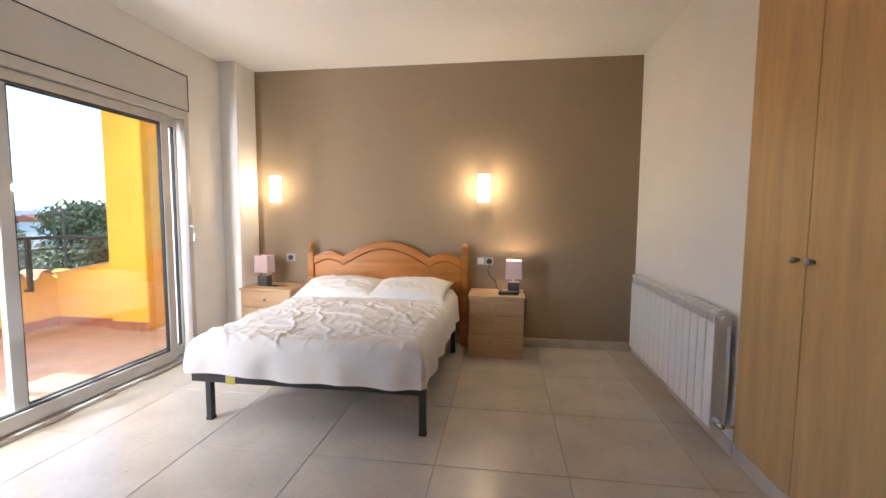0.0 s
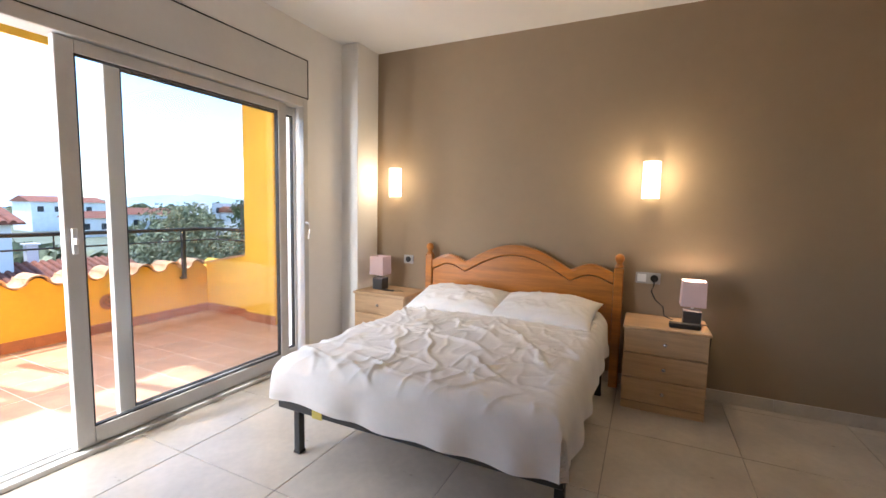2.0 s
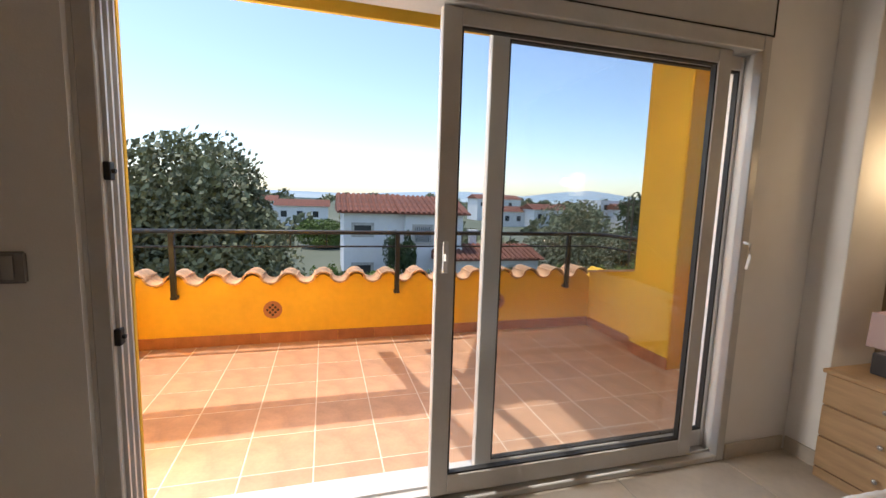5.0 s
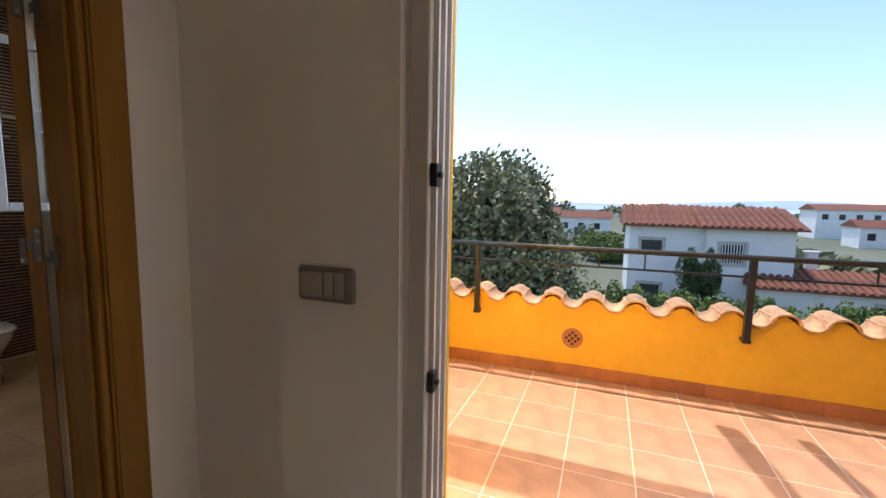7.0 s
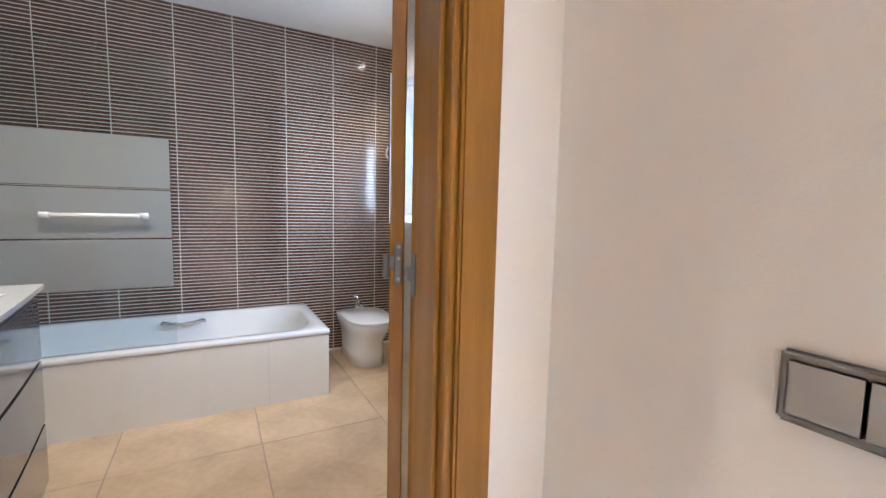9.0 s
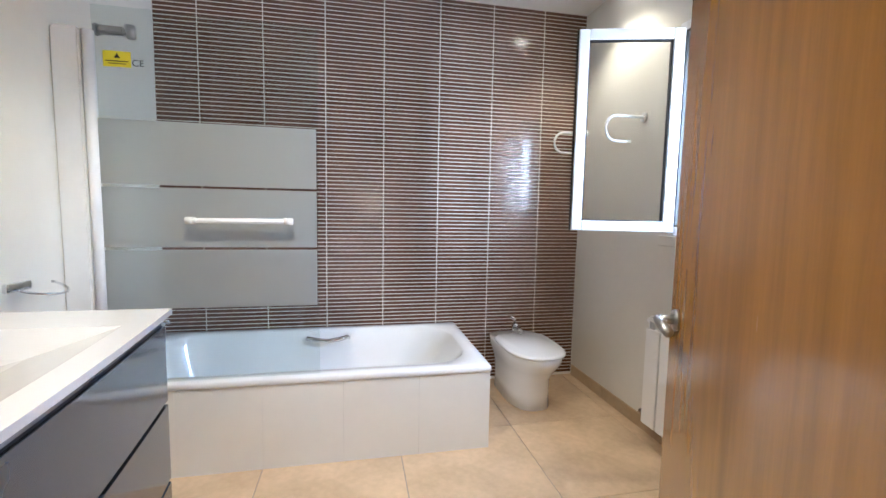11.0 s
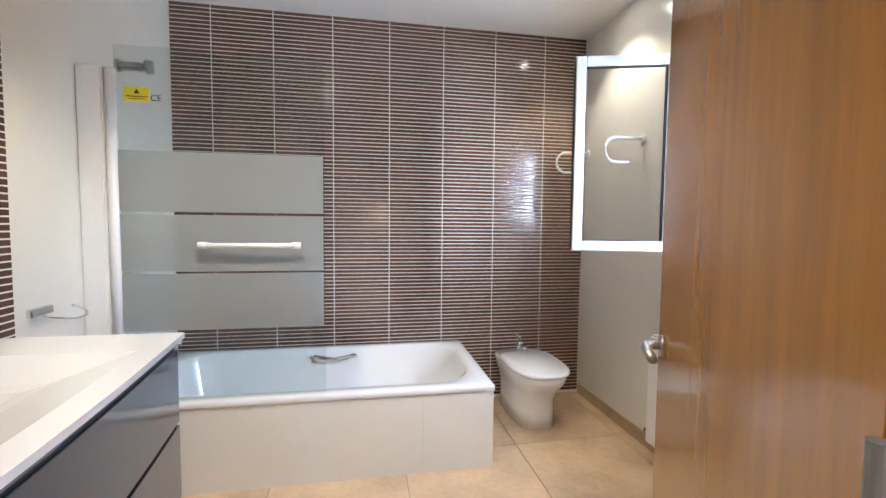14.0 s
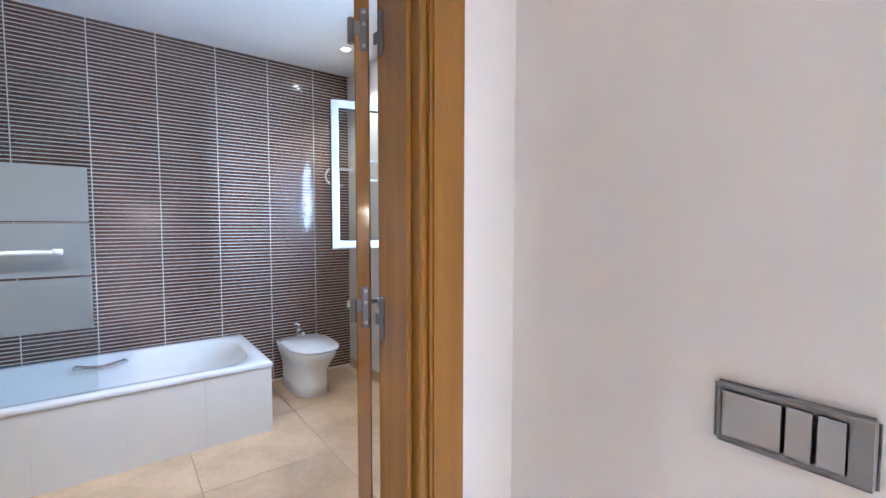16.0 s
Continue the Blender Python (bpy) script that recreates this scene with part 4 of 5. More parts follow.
def leaf_frame(m, w, z0, z1, t=0.022):
    for x0, x1, za, zb in ((0, 0.055, z0, z1), (w - 0.055, w, z0, z1), (0.055, w - 0.055, z0, z0 + 0.055), (0.055, w - 0.055, z1 - 0.055, z1)):
        b = B(); box(b, x0, x1, -t, t, za, zb, 0.005); bmesh.ops.transform(b, matrix=m, verts=b.verts); part("sash", b, M_PVC, win)
    b = B(); box(b, 0.05, w - 0.05, -0.004, 0.004, z0 + 0.05, z1 - 0.05); bmesh.ops.transform(b, matrix=m, verts=b.verts)
    g = part("pane", b, M_GLASS, win); g.visible_shadow = False
    b = B()
    for x0, x1, za, zb in ((0.055, 0.061, z0 + 0.055, z1 - 0.055), (w - 0.061, w - 0.055, z0 + 0.055, z1 - 0.055), (0.061, w - 0.061, z0 + 0.055, z0 + 0.061), (0.061, w - 0.061, z1 - 0.061, z1 - 0.055), (w, w + 0.006, z0, z1)):
        box(b, x0, x1, -0.012, 0.012, za, zb)
    bmesh.ops.transform(b, matrix=m, verts=b.verts); part("bead", b, M_GASKET, win)
hp, ep = Vector((-3.59, -2.255, 0)), Vector((-3.075, -2.41, 0))
leaf_frame(pose(hp.x, hp.y, 0, 0, 0, math.degrees(math.atan2(ep.y - hp.y, ep.x - hp.x))), (ep - hp).length, 1.22, 2.283)
leaf_frame(pose(BW - 0.02, -1.82, 0, 0, 0, 90), 0.49, 1.235, 2.30)
for i in range(6):
    b = B(); box(b, BW - 0.125, BW - 0.113, WY0, WY1, WZ1 - 0.06 - i * 0.034, WZ1 - 0.03 - i * 0.034, 0.003); part("shutter_slat", b, M_RAD, win)
b = B(); box(b, BW - 0.02, BW + 0.045, WY0 - 0.03, WY1 + 0.03, WZ0 - 0.06, WZ0 - 0.001, 0.004); part("window_sill", b, M_CREAM, win)
local(win)
def towel_hoop(ry, zc):
    """A bar that leaves the wall, bends round and returns below."""
    t = thing("towel_holder", "white C-shaped towel holder on the cream wall", "towel holder", "towel holders by the window", at=(BW, ry, zc))
    ring = [(BW + 0.19 + 0.07 * math.sin(a), ry, zc + 0.075 * math.cos(a)) for a in [math.pi * i / 14 for i in range(15)]]
    b = B(); tube(b, [(BW + 0.01, ry, zc + 0.075)] + ring + [(BW + 0.09, ry, zc - 0.075)], 0.009, 10); part("bar", b, M_PVC, t, "", True)
    b = B(); rod(b, (BW, ry, zc + 0.075), (BW + 0.012, ry, zc + 0.075), 0.028, n=20); part("rose", b, M_PVC, t)
    local(t)
towel_hoop(-3.27, 1.843)
towel_hoop(-2.6, 1.83)

# unseen lamp outside, added as side skylight entering by the bathroom window
wl = new("window_daylight", bpy.data.lights.new("window_daylight", "AREA"))
wl.data.shape, wl.data.size, wl.data.size_y, wl.data.energy, wl.data.color = "RECTANGLE", 0.7, 1.1, 20, (0.82, 0.9, 1.0)
wl.matrix_world = look((-4.15, -0.95, 1.9), (-0.75, -2.5, 1.4))
# downlights
def downlight(x, y, watt):
    t = thing("downlight", "small round recessed downlight in the bathroom ceiling", "ceiling light", "bathroom downlights", at=(x, y, HB))
    b = B(); loft(b, [[(x + r * math.cos(a), y + r * math.sin(a), z) for a in [2 * math.pi * i / 24 for i in range(24)]] for r, z in ((0.045, HB), (0.043, HB - 0.006), (0.034, HB - 0.006), (0.032, HB - 0.001))], False, False); part("rim", b, M_PVC, t, "", True)
    b = B(); rod(b, (x, y, HB - 0.003), (x, y, HB - 0.001), 0.031, n=20); part("bulb", b, M_BULB, t)
    local(t)
    l = new("downlight_lamp", bpy.data.lights.new("downlight_lamp", "SPOT"))
    l.data.energy, l.data.color, l.data.spot_size, l.data.spot_blend, l.data.shadow_soft_size = watt, (1.0, 0.84, 0.6), radians(110), 0.6, 0.03
    l.location = (x, y, HB - 0.02)
downlight(-3.35, -2.74, 3.5)
downlight(-1.5, -1.35, 10)

# ---- terrace ----
par = tagged(thing("parapet", "yellow rendered terrace parapet topped with clay tiles", "parapet", at=(PX, 2.0, 0)), kind="structure")
PZ, PITCH = 0.585, 0.292
b = B()
n = 170
ys = [PS + (PN + 0.2 - PS) * i / n for i in range(n + 1)]
def wave(y):
    return PZ + 0.045 * math.cos((y - 1.32) / PITCH * 2 * math.pi)
loft(b, [[(PX, y, -0.1), (PX, y, wave(y)), (PX - 0.2, y, wave(y)), (PX - 0.2, y, -0.1)] for y in ys]); part("wall", b, M_YELLOW, par)
b = B(); box(b, PX, BW - 0.25, PS - 0.2, PS, -0.1, 0.58); part("wall", b, M_YELLOW, par)
b = B(); box(b, PX, BW - 0.25, PS - 0.24, PS + 0.03, 0.58, 0.64, 0.02, 2); part("coping", b, M_ROOFTILE, par)
b = B(); loft(b, [[(PX, y, -0.1), (-4.13, y, -0.1), (-4.13, y, 0.745), (PX, y, 0.6)] for y in (PN, PN + 0.2)]); part("wall", b, M_YELLOW, par)
b = B(); loft(b, [[(PX, y, 0.6), (-4.13, y, 0.745), (-4.13, y, 0.765), (PX, y, 0.62)] for y in (PN - 0.02, PN + 0.22)]); part("coping", b, M_ROOFTILE, par)
def shell(up):
    """A curved clay tile, a half pipe that tapers, seen end-on from the terrace."""
    bm = B()
    loops = []
    for x, k in ((0.03, 1.0), (-0.24, 0.9)):
        o = [(x, 0.088 * k * math.cos(a), (0.075 * math.sin(a)) * up) for a in [math.pi * i / 10 for i in range(11)]]
        i_ = [(x, 0.074 * k * math.cos(a), (0.062 * math.sin(a)) * up) for a in [math.pi * (10 - i) / 10 for i in range(11)]]
        loops.append(o + i_)
    loft(bm, loops)
    return mesh_of(bm, "roof_tile", M_ROOFTILE, False)
cover, channel = shell(1), shell(-1)
k = -5
while 1.32 + k * PITCH < PN:
    yk = 1.32 + k * PITCH
    if yk > PS:
        piece("roof_tile", cover, par, (0.0, yk - 2.0, PZ - 0.002 + 0.004 * math.sin(k * 2.3)))
    if yk + PITCH / 2 < PN and yk + PITCH / 2 > PS:
        piece("roof_tile", channel, par, (0.004 * math.sin(k * 1.7), yk + PITCH / 2 - 2.0, PZ + 0.042))
    k += 1
for yv in (0.894, 3.02):
    b = B(); rod(b, (PX + 0.004, yv, 0.32), (PX - 0.01, yv, 0.32), 0.078, n=28); v = part("vent", b, M_TSKIRT, par, "round terracotta vent with holes")
    # Black discs on the vent face put the holes' inner shade into colour.
    b = B()
    for i in range(-2, 3):
        for j in range(-2, 3):
            if (i + j) % 2 == 0 and i * i + j * j < 7:
                c = Vector((PX + 0.005, yv + i * 0.022, 0.32 + j * 0.022)); rod(b, c, c + Vector((0.002, 0, 0)), 0.011, n=8)
    part("hole", b, M_GASKET, v)
local(par)
for ch in par.children:
    if ch.name.startswith("roof_tile"):
        ch.matrix_parent_inverse = Matrix.Identity(4)
    for g in ch.children:
        g.matrix_parent_inverse = Matrix.Identity(4)

rail = thing("terrace_railing", "black metal railing above the yellow parapet", "railing", at=(PX, 2.0, 0.5))
rxp = PX + 0.05
for yv in (0.15, 1.98, 3.76):
    b = B(); box(b, rxp - 0.02, rxp + 0.02, yv - 0.02, yv + 0.02, 0.46, 1.0, 0.003); part("post", b, M_BLACK, rail)
    b = B(); box(b, PX - 0.002, rxp + 0.022, yv - 0.024, yv + 0.024, 0.45, 0.475, 0.002); part("bracket", b, M_BLACK, rail)
for z, r in ((1.01, 0.019), (0.885, 0.008)):
    b = B(); tube(b, [(-3.95, PS - 0.1, z), (rxp - 0.1, PS - 0.1, z), (rxp, PS - 0.02, z), (rxp, 1.0, z), (rxp, 3.0, z), (rxp, PN - 0.1, z), (rxp + 0.12, PN + 0.06, z), (-4.14, PN + 0.08, z)], r, 8); part("rail", b, M_BLACK, rail, "", True)
for yv in (0.75, 1.05, 1.35, 2.6, 3.1):
    b = B(); rod(b, (rxp, yv, 0.885), (rxp, yv, 1.0), 0.006); part("spacer", b, M_BLACK, rail)
local(rail)

porch = tagged(thing("porch", "yellow rendered porch column and beam with an arched side", "porch", at=(-4.0, 4.2, 0)), kind="structure")
b = B(); box(b, -4.13, -3.68, 3.98, 4.42, -0.1, 2.56, 0.01); part("column", b, M_YELLOW, porch)
b = B(); box(b, -4.13, -3.82, -0.4, 4.42, 2.56, 2.9, 0.01); part("beam", b, M_YELLOW, porch)
b = B(); box(b, -3.68, W - 0.25, 4.2, 4.42, -0.1, 0.86); part("low_wall", b, M_YELLOW, porch)
b = B(); box(b, -3.68, W - 0.25, 4.16, 4.46, 0.86, 0.9, 0.01); part("coping", b, M_TSKIRT, porch)
b = B()
ar, acx, az = 0.39, -3.29, 2.0
loops = []
for i in range(17):
    a = math.pi * i / 16
    x = acx + ar * math.cos(a)
    loops.append([(x, 4.2, az + ar * math.sin(a)), (x, 4.42, az + ar * math.sin(a)), (x, 4.42, 2.9), (x, 4.2, 2.9)])
loft(b, loops); part("arch", b, M_YELLOW, porch)
# Unseen slab, cut so that its shadow darkens the north end of the terrace.
b = B(); loft(b, [[(-5.27, 2.06, z), (-4.3, 1.58, z), (-4.1, 2.1, z), (W - 0.25, 2.1, z), (W - 0.25, 4.5, z), (-5.27, 4.5, z)] for z in (3.6, 3.75)]); part("roof_slab", b, M_YELLOW, porch)
# Added out of view to carry the slab.
b = B(); box(b, -4.13, W - 0.275, 4.2, 4.42, 2.905, 3.6); part("gable_wall", b, M_YELLOW, porch)
# Unseen bars overhead, added to cast two narrow shadow strips on the tiles.
for yv, wv in ((1.35, 0.11), (1.75, 0.06)):
    b = B(); loft(b, [[(x, yv + s + (x + 4.0) * 0.17, z) for s, z in ((0, 2.9), (wv, 2.9), (wv, 3.02), (0, 3.02))] for x in (-4.9, W - 0.25)]); part("rafter", b, M_DOORWOOD, porch)
local(porch)
b = B(); box(b, W - 0.27, W - 0.25, 3.385, N + 0.1, 0, 3.0); box(b, W - 0.27, W - 0.25, -0.22, 0.613, 0, 3.0); box(b, W - 0.27, W - 0.25, 0.613, 3.385, 2.08, 3.0)
structure("wall_outer", b, M_YELLOW, "yellow rendered house wall on the terrace side", "wall")

# louvred box outside the bathroom window
lb = thing("louvred_chimney", "grey metal louvred vent box on a yellow wall", "vent box", at=(-6.9, -4.1, 0))
b = B(); box(b, -7.5, -6.5, -6.4, -1.6, -4.0, 1.22); part("base_wall", b, M_YELLOW, lb)
b = B(); box(b, -7.4, -6.6, -4.55, -3.65, 1.22, 2.06); part("core", b, M_BLACK, lb)
b = B(); box(b, -7.48, -6.5, -4.65, -3.55, 2.06, 2.12, 0.01); part("cap", b, M_GREYBOX, lb)
for i in range(6):
    z = 1.36 + i * 0.115
    b = B(); loft(b, [[(-7.45 + s, -4.62 + s, z), (-6.53 - s, -4.62 + s, z), (-6.53 - s, -3.58 - s, z), (-7.45 + s, -3.58 - s, z)] for s, z in ((0, z), (0.0, z + 0.02), (0.07, z + 0.085), (0.07, z + 0.07))], False, False); part("louver", b, M_GREYBOX, lb)
b = B(); box(b, -7.45, -6.53, -4.62, -3.58, 1.22, 1.34, 0.004); part("skirt", b, M_GREYBOX, lb)
local(lb)

# ---- the view ----
GZ = -5.3
b = B(); bmesh.ops.create_grid(b, x_segments=40, y_segments=40, size=2400, matrix=Matrix.Translation((0, 0, GZ)))
structure("ground", b, M_GROUND, "dry green scrubland falling away to the plain", "ground")
# hills and plain get their aerial haze from pale blue materials
b = B()
for cx_, cy_, wx, hz in ((-1900, 1300, 500, 62), (-1850, 1900, 420, 66), (-1500, 2100, 350, 45), (-2100, 700, 700, 40), (-2300, -200, 900, 18)):
    lp = []
    for k in range(9):
        s = 1 - k / 8
        lp.append([(cx_ + wx * 0.4 * s ** 0.7 * math.cos(a), cy_ + wx * s ** 0.7 * math.sin(a) * (1 + 0.1 * math.sin(3 * a)), GZ - 2 + hz * (1 - s) ** 1.2) for a in [2 * math.pi * i / 28 for i in range(28)]])
    loft(b, lp)
tagged(structure("backdrop_hills", b, M_HILL, "far hills with bluish haze in their colour", "hills", True))
b = B(); box(b, -2300, -500, -2300, 2300, GZ + 0.2, GZ + 1.2)
structure("backdrop_plain", b, M_HAZE, "plain with pale haze in its colour, with far towns", "plain")

def gable_roof(bm_parent, x0, x1, y0, y1, z0, rise, over=0.5):
    """Ridge along y; rows of curved clay tiles run down both slopes."""
    x0, x1, y0, y1 = x0 - over, x1 + over, y0 - over, y1 + over
    xm = (x0 + x1) / 2
    b = B(); loft(b, [[(x0, y, z0), (x1, y, z0), (x1, y, z0 + 0.12), (xm, y, z0 + rise), (x0, y, z0 + 0.12)] for y in (y0, y1)])
    rf = part("roof", b, M_REDROOF, bm_parent)
    for sd, xe in ((0, x1), (1, x0)):
        if sd:
            continue
        nr = int((y1 - y0) / 0.42)
        mesh = None
        for i in range(nr):
            if mesh is None:
                bm = B()
                L_ = math.hypot(xe - xm, rise - 0.12)
                loft(bm, [[(s * L_, 0.15 * math.cos(a), 0.13 * math.sin(a)) for a in [math.pi * j / 6 for j in range(7)]] for s in (0, 1)])
                mesh = mesh_of(bm, "roof_course", M_REDROOF)
            ob = new("roof_course", mesh)
            ob.parent = rf
            ob.matrix_basis = Matrix.Translation((xm, y0 + 0.21 + i * 0.42, z0 + rise)) @ Matrix.Rotation(math.atan2(rise - 0.12, xe - xm), 4, "Y")
    return rf

def window(parent, x, y0, y1, z0, z1, bars=0, shade=False):
    b = B()
    s = 0.22
    for bx_ in ((y0 - s, y0, z0 - s, z1 + s), (y1, y1 + s, z0 - s, z1 + s), (y0, y1, z1, z1 + s), (y0, y1, z0 - s, z0)):
        box(b, x, x + 0.06, *bx_)
    w = part("window", b, M_STONE, parent)
    b = B(); box(b, x - 0.05, x + 0.012, y0, y1, z0, z1); part("pane", b, M_DARKPANE, w)
    for i in range(bars):
        yy = y0 + (y1 - y0) * (i + 0.5) / bars
        b = B(); box(b, x + 0.06, x + 0.09, yy - 0.02, yy + 0.02, z0, z1); part("bar", b, M_PVC, w)

hs = thing("house", "white two-storey house with red clay tile roofs", "house", at=(-36, 7, GZ))
hx = -34.0
b = B(); box(b, -42, hx - 0.6, 1.9, 6.6, GZ, -0.1); part("wall", b, M_HOUSE, hs)
b = B(); box(b, -42, hx, 6.6, 11.4, GZ, -0.1); part("wall", b, M_HOUSE, hs)
gable_roof(hs, -42, hx - 0.6, 1.9, 6.6, -0.1, 1.45)
gable_roof(hs, -42, hx, 6.6, 11.4, -0.1, 1.4)
window(hs, hx - 0.6, 2.7, 4.0, -1.75, -1.05)
window(hs, hx - 0.6, 2.7, 4.0, -4.9, -4.2)
window(hs, hx, 7.4, 8.7, -2.3, -1.1, 8)
window(hs, hx, 9.8, 10.6, -5.0, -4.2)
b = B(); box(b, -38, hx + 1.5, 9.2, 17.6, GZ, -3.6); part("wall", b, M_HOUSE, hs)
gable_roof(hs, -38, hx + 1.5, 9.2, 17.6, -3.6, 1.0, 0.4)
b = B(); box(b, -37.2, -36.7, 13.0, 13.6, -3.0, -1.6); box(b, -37.3, -36.6, 12.9, 13.7, -1.6, -1.5); part("chimney", b, M_HOUSE, hs)
window(hs, hx + 1.5, 15.0, 16.2, -5.0, -4.2)
local(hs)
hs.location.y += 0.85
for ch in hs.children:
    for g in ch.children:
        if not g.name.startswith("roof_course"):
            g.matrix_parent_inverse = Matrix.Identity(4)

def far_house(x, y, w, d, h, roof=True):
    t = thing("far_house", "small white house among trees on the far slope", "house", "far houses", at=(x, y, GZ))
    b = B(); box(b, x - d, x, y, y + w, GZ - 1, GZ + h); part("wall", b, M_HOUSE, t)
    if roof:
        b = B(); loft(b, [[(x - d - 0.4, yy, GZ + h), (x + 0.4, yy, GZ + h), (x - d / 2, yy, GZ + h + 1.3)] for yy in (y - 0.4, y + w + 0.4)]); part("roof", b, M_REDROOF, t)
    for i in range(int(w // 3)):
        b = B(); box(b, x - 0.02, x + 0.04, y + 1 + i * 3, y + 2.1 + i * 3, GZ + h - 2.2, GZ + h - 1); part("window", b, M_DARKPANE, t)
    local(t)
rnd = random.Random(4)
for x, y, w, d, h, rf in ((-90, 48, 9, 7, 4.4, True), (-80, 64, 10, 7, 5.0, True), (-85, 62, 12, 8, 7.0, False), (-75, 74, 9, 7, 6.5, True), (-95, 85, 12, 9, 8.0, False), (-90, -8, 10, 7, 4.0, True), (-110, -22, 12, 8, 4.5, True), (-95, 42, 8, 6, 3.6, True), (-120, 45, 14, 9, 6.5, True)):
    far_house(x, y, w, d, h, rf)

def crown(bm, c, rx_, ry_, rz_, count, leaf, seed, lumps=9):
    """Leaf cards gathered in clumps round an uneven crown."""
    r = random.Random(seed)
    cl = []
    for _ in range(lumps):
        v = Vector((r.gauss(0, 1), r.gauss(0, 1), r.gauss(0, 1))).normalized() * r.uniform(0.35, 0.8)
        cl.append((v, r.uniform(0.28, 0.55)))
    verts, faces = [], []
    for i in range(count):
        o, s = cl[r.randrange(lumps)]
        v = Vector((r.gauss(0, 1), r.gauss(0, 1), r.gauss(0, 1))).normalized() * s * r.uniform(0.7, 1.05) + o
        p = Vector((c[0] + v.x * rx_, c[1] + v.y * ry_, c[2] + v.z * rz_))
        a = Vector((r.gauss(0, 1), r.gauss(0, 1), r.gauss(0, 1))).normalized()
        e = a.orthogonal().normalized()
        q = a.cross(e)
        w, h = leaf * r.uniform(0.6, 1.2), leaf * r.uniform(0.35, 0.7)
        k = len(verts)
        verts += [p - e * w, p + q * h, p + e * w, p - q * h]
        faces.append((k, k + 1, k + 2, k + 3))
    return verts, faces

def tree(x, y, zc, rx_, ry_, rz_, count, leaf, mat, seed, label, name="tree", lumps=9, base=GZ):
    t = thing(name, label, "tree", at=(x, y, base))
    b = B()
    rod(b, (x, y, base), (x + 0.1, y, zc - rz_ * 0.2), 0.06 * rx_ + 0.06, 0.03 * rx_ + 0.03, 8)
    r = random.Random(seed)
    for _ in range(6):
        a = r.uniform(0, 6.28)
        rod(b, (x + 0.08, y, zc - rz_ * r.uniform(0.2, 0.6)), (x + rx_ * 0.6 * math.cos(a), y + ry_ * 0.6 * math.sin(a), zc + rz_ * r.uniform(-0.1, 0.5)), 0.03 * rx_, 0.01 * rx_, 6)
    part("trunk", b, M_BARK, t)
    v, f = crown(None, (x, y, zc), rx_, ry_, rz_, count, leaf, seed, lumps)
    me = bpy.data.meshes.new("crown")
    me.from_pydata([tuple(p) for p in v], [], f)
    me.materials.append(mat)
    ob = new("crown", me)
    ob.parent = t
    local(t)
tree(-15.6, -2.75, -1.3, 2.8, 2.85, 4.0, 60000, 0.115, M_LEAF, 11, "large grey-green holm oak beyond the terrace", "oak_tree", 46)
tree(-16.5, -5.6, -1.2, 2.6, 2.4, 3.6, 12000, 0.1, M_LEAF, 12, "grey-green holm oak behind the large one", "oak_tree", 18)
tree(-31.5, 6.2, -3.3, 0.75, 0.75, 2.3, 5000, 0.09, M_LEAF2, 13, "slim dark cypress in front of the white house", "cypress_tree", 12)
tree(-31.5, 7.2, -3.2, 0.8, 0.8, 2.2, 5000, 0.09, M_LEAF2, 14, "slim dark cypress beside another one", "cypress_tree", 12)
tree(-34, 23, -2.4, 4.6, 4.6, 3.6, 14000, 0.15, M_LEAF, 15, "broad grey-green olive tree down the slope", "olive_tree", 20)
tree(-30, 30, -3.0, 4.0, 4.0, 3.0, 10000, 0.15, M_LEAF2, 16, "dark green tree between the houses", "tree", 18)
tree(-20, 20.5, -3.6, 3.0, 3.0, 2.4, 9000, 0.12, M_LEAF3, 17, "bright green bush tree below the terrace", "tree", 14)
tree(-48, 50, -0.5, 9, 9, 4.5, 14000, 0.3, M_LEAF2, 18, "umbrella pine wood on the ridge", "pine_tree", 22)
tree(-42, 62, 0.0, 9, 9, 5.0, 14000, 0.3, M_LEAF2, 19, "dark pines on the ridge", "pine_tree", 22)
tree(-46, -6, -3.6, 3, 4, 1.8, 7000, 0.16, M_LEAF2, 20, "low dark tree in the valley", "tree", 12)
tree(-55, 1, -3.9, 3, 4, 1.8, 7000, 0.18, M_LEAF3, 21, "yellow-green tree in the valley", "tree", 12)
# scattered scrub towards the plain
v, f = [], []
r = random.Random(5)
for i in range(260):
    d = r.uniform(45, 420)
    a = r.uniform(-0.5, 1.25)
    x, y = -2 - d * math.cos(a), 1.4 + d * math.sin(a)
    s = r.uniform(1.5, 3.6) * (0.8 + d / 300)
    vv, ff = crown(None, (x, y, GZ + 0.5 * s), s, s * 1.3, s * 0.8, 130, 0.32 * s, i, 5)
    f += [tuple(k + len(v) for k in q) for q in ff]
    v += [tuple(p) for p in vv]
me = bpy.data.meshes.new("scrub")
me.from_pydata(v, [], f)
me.materials.append(M_LEAF)
tagged(new("scrub", me), "scattered green scrub and trees on the plain", "scrub", "", "stuff")
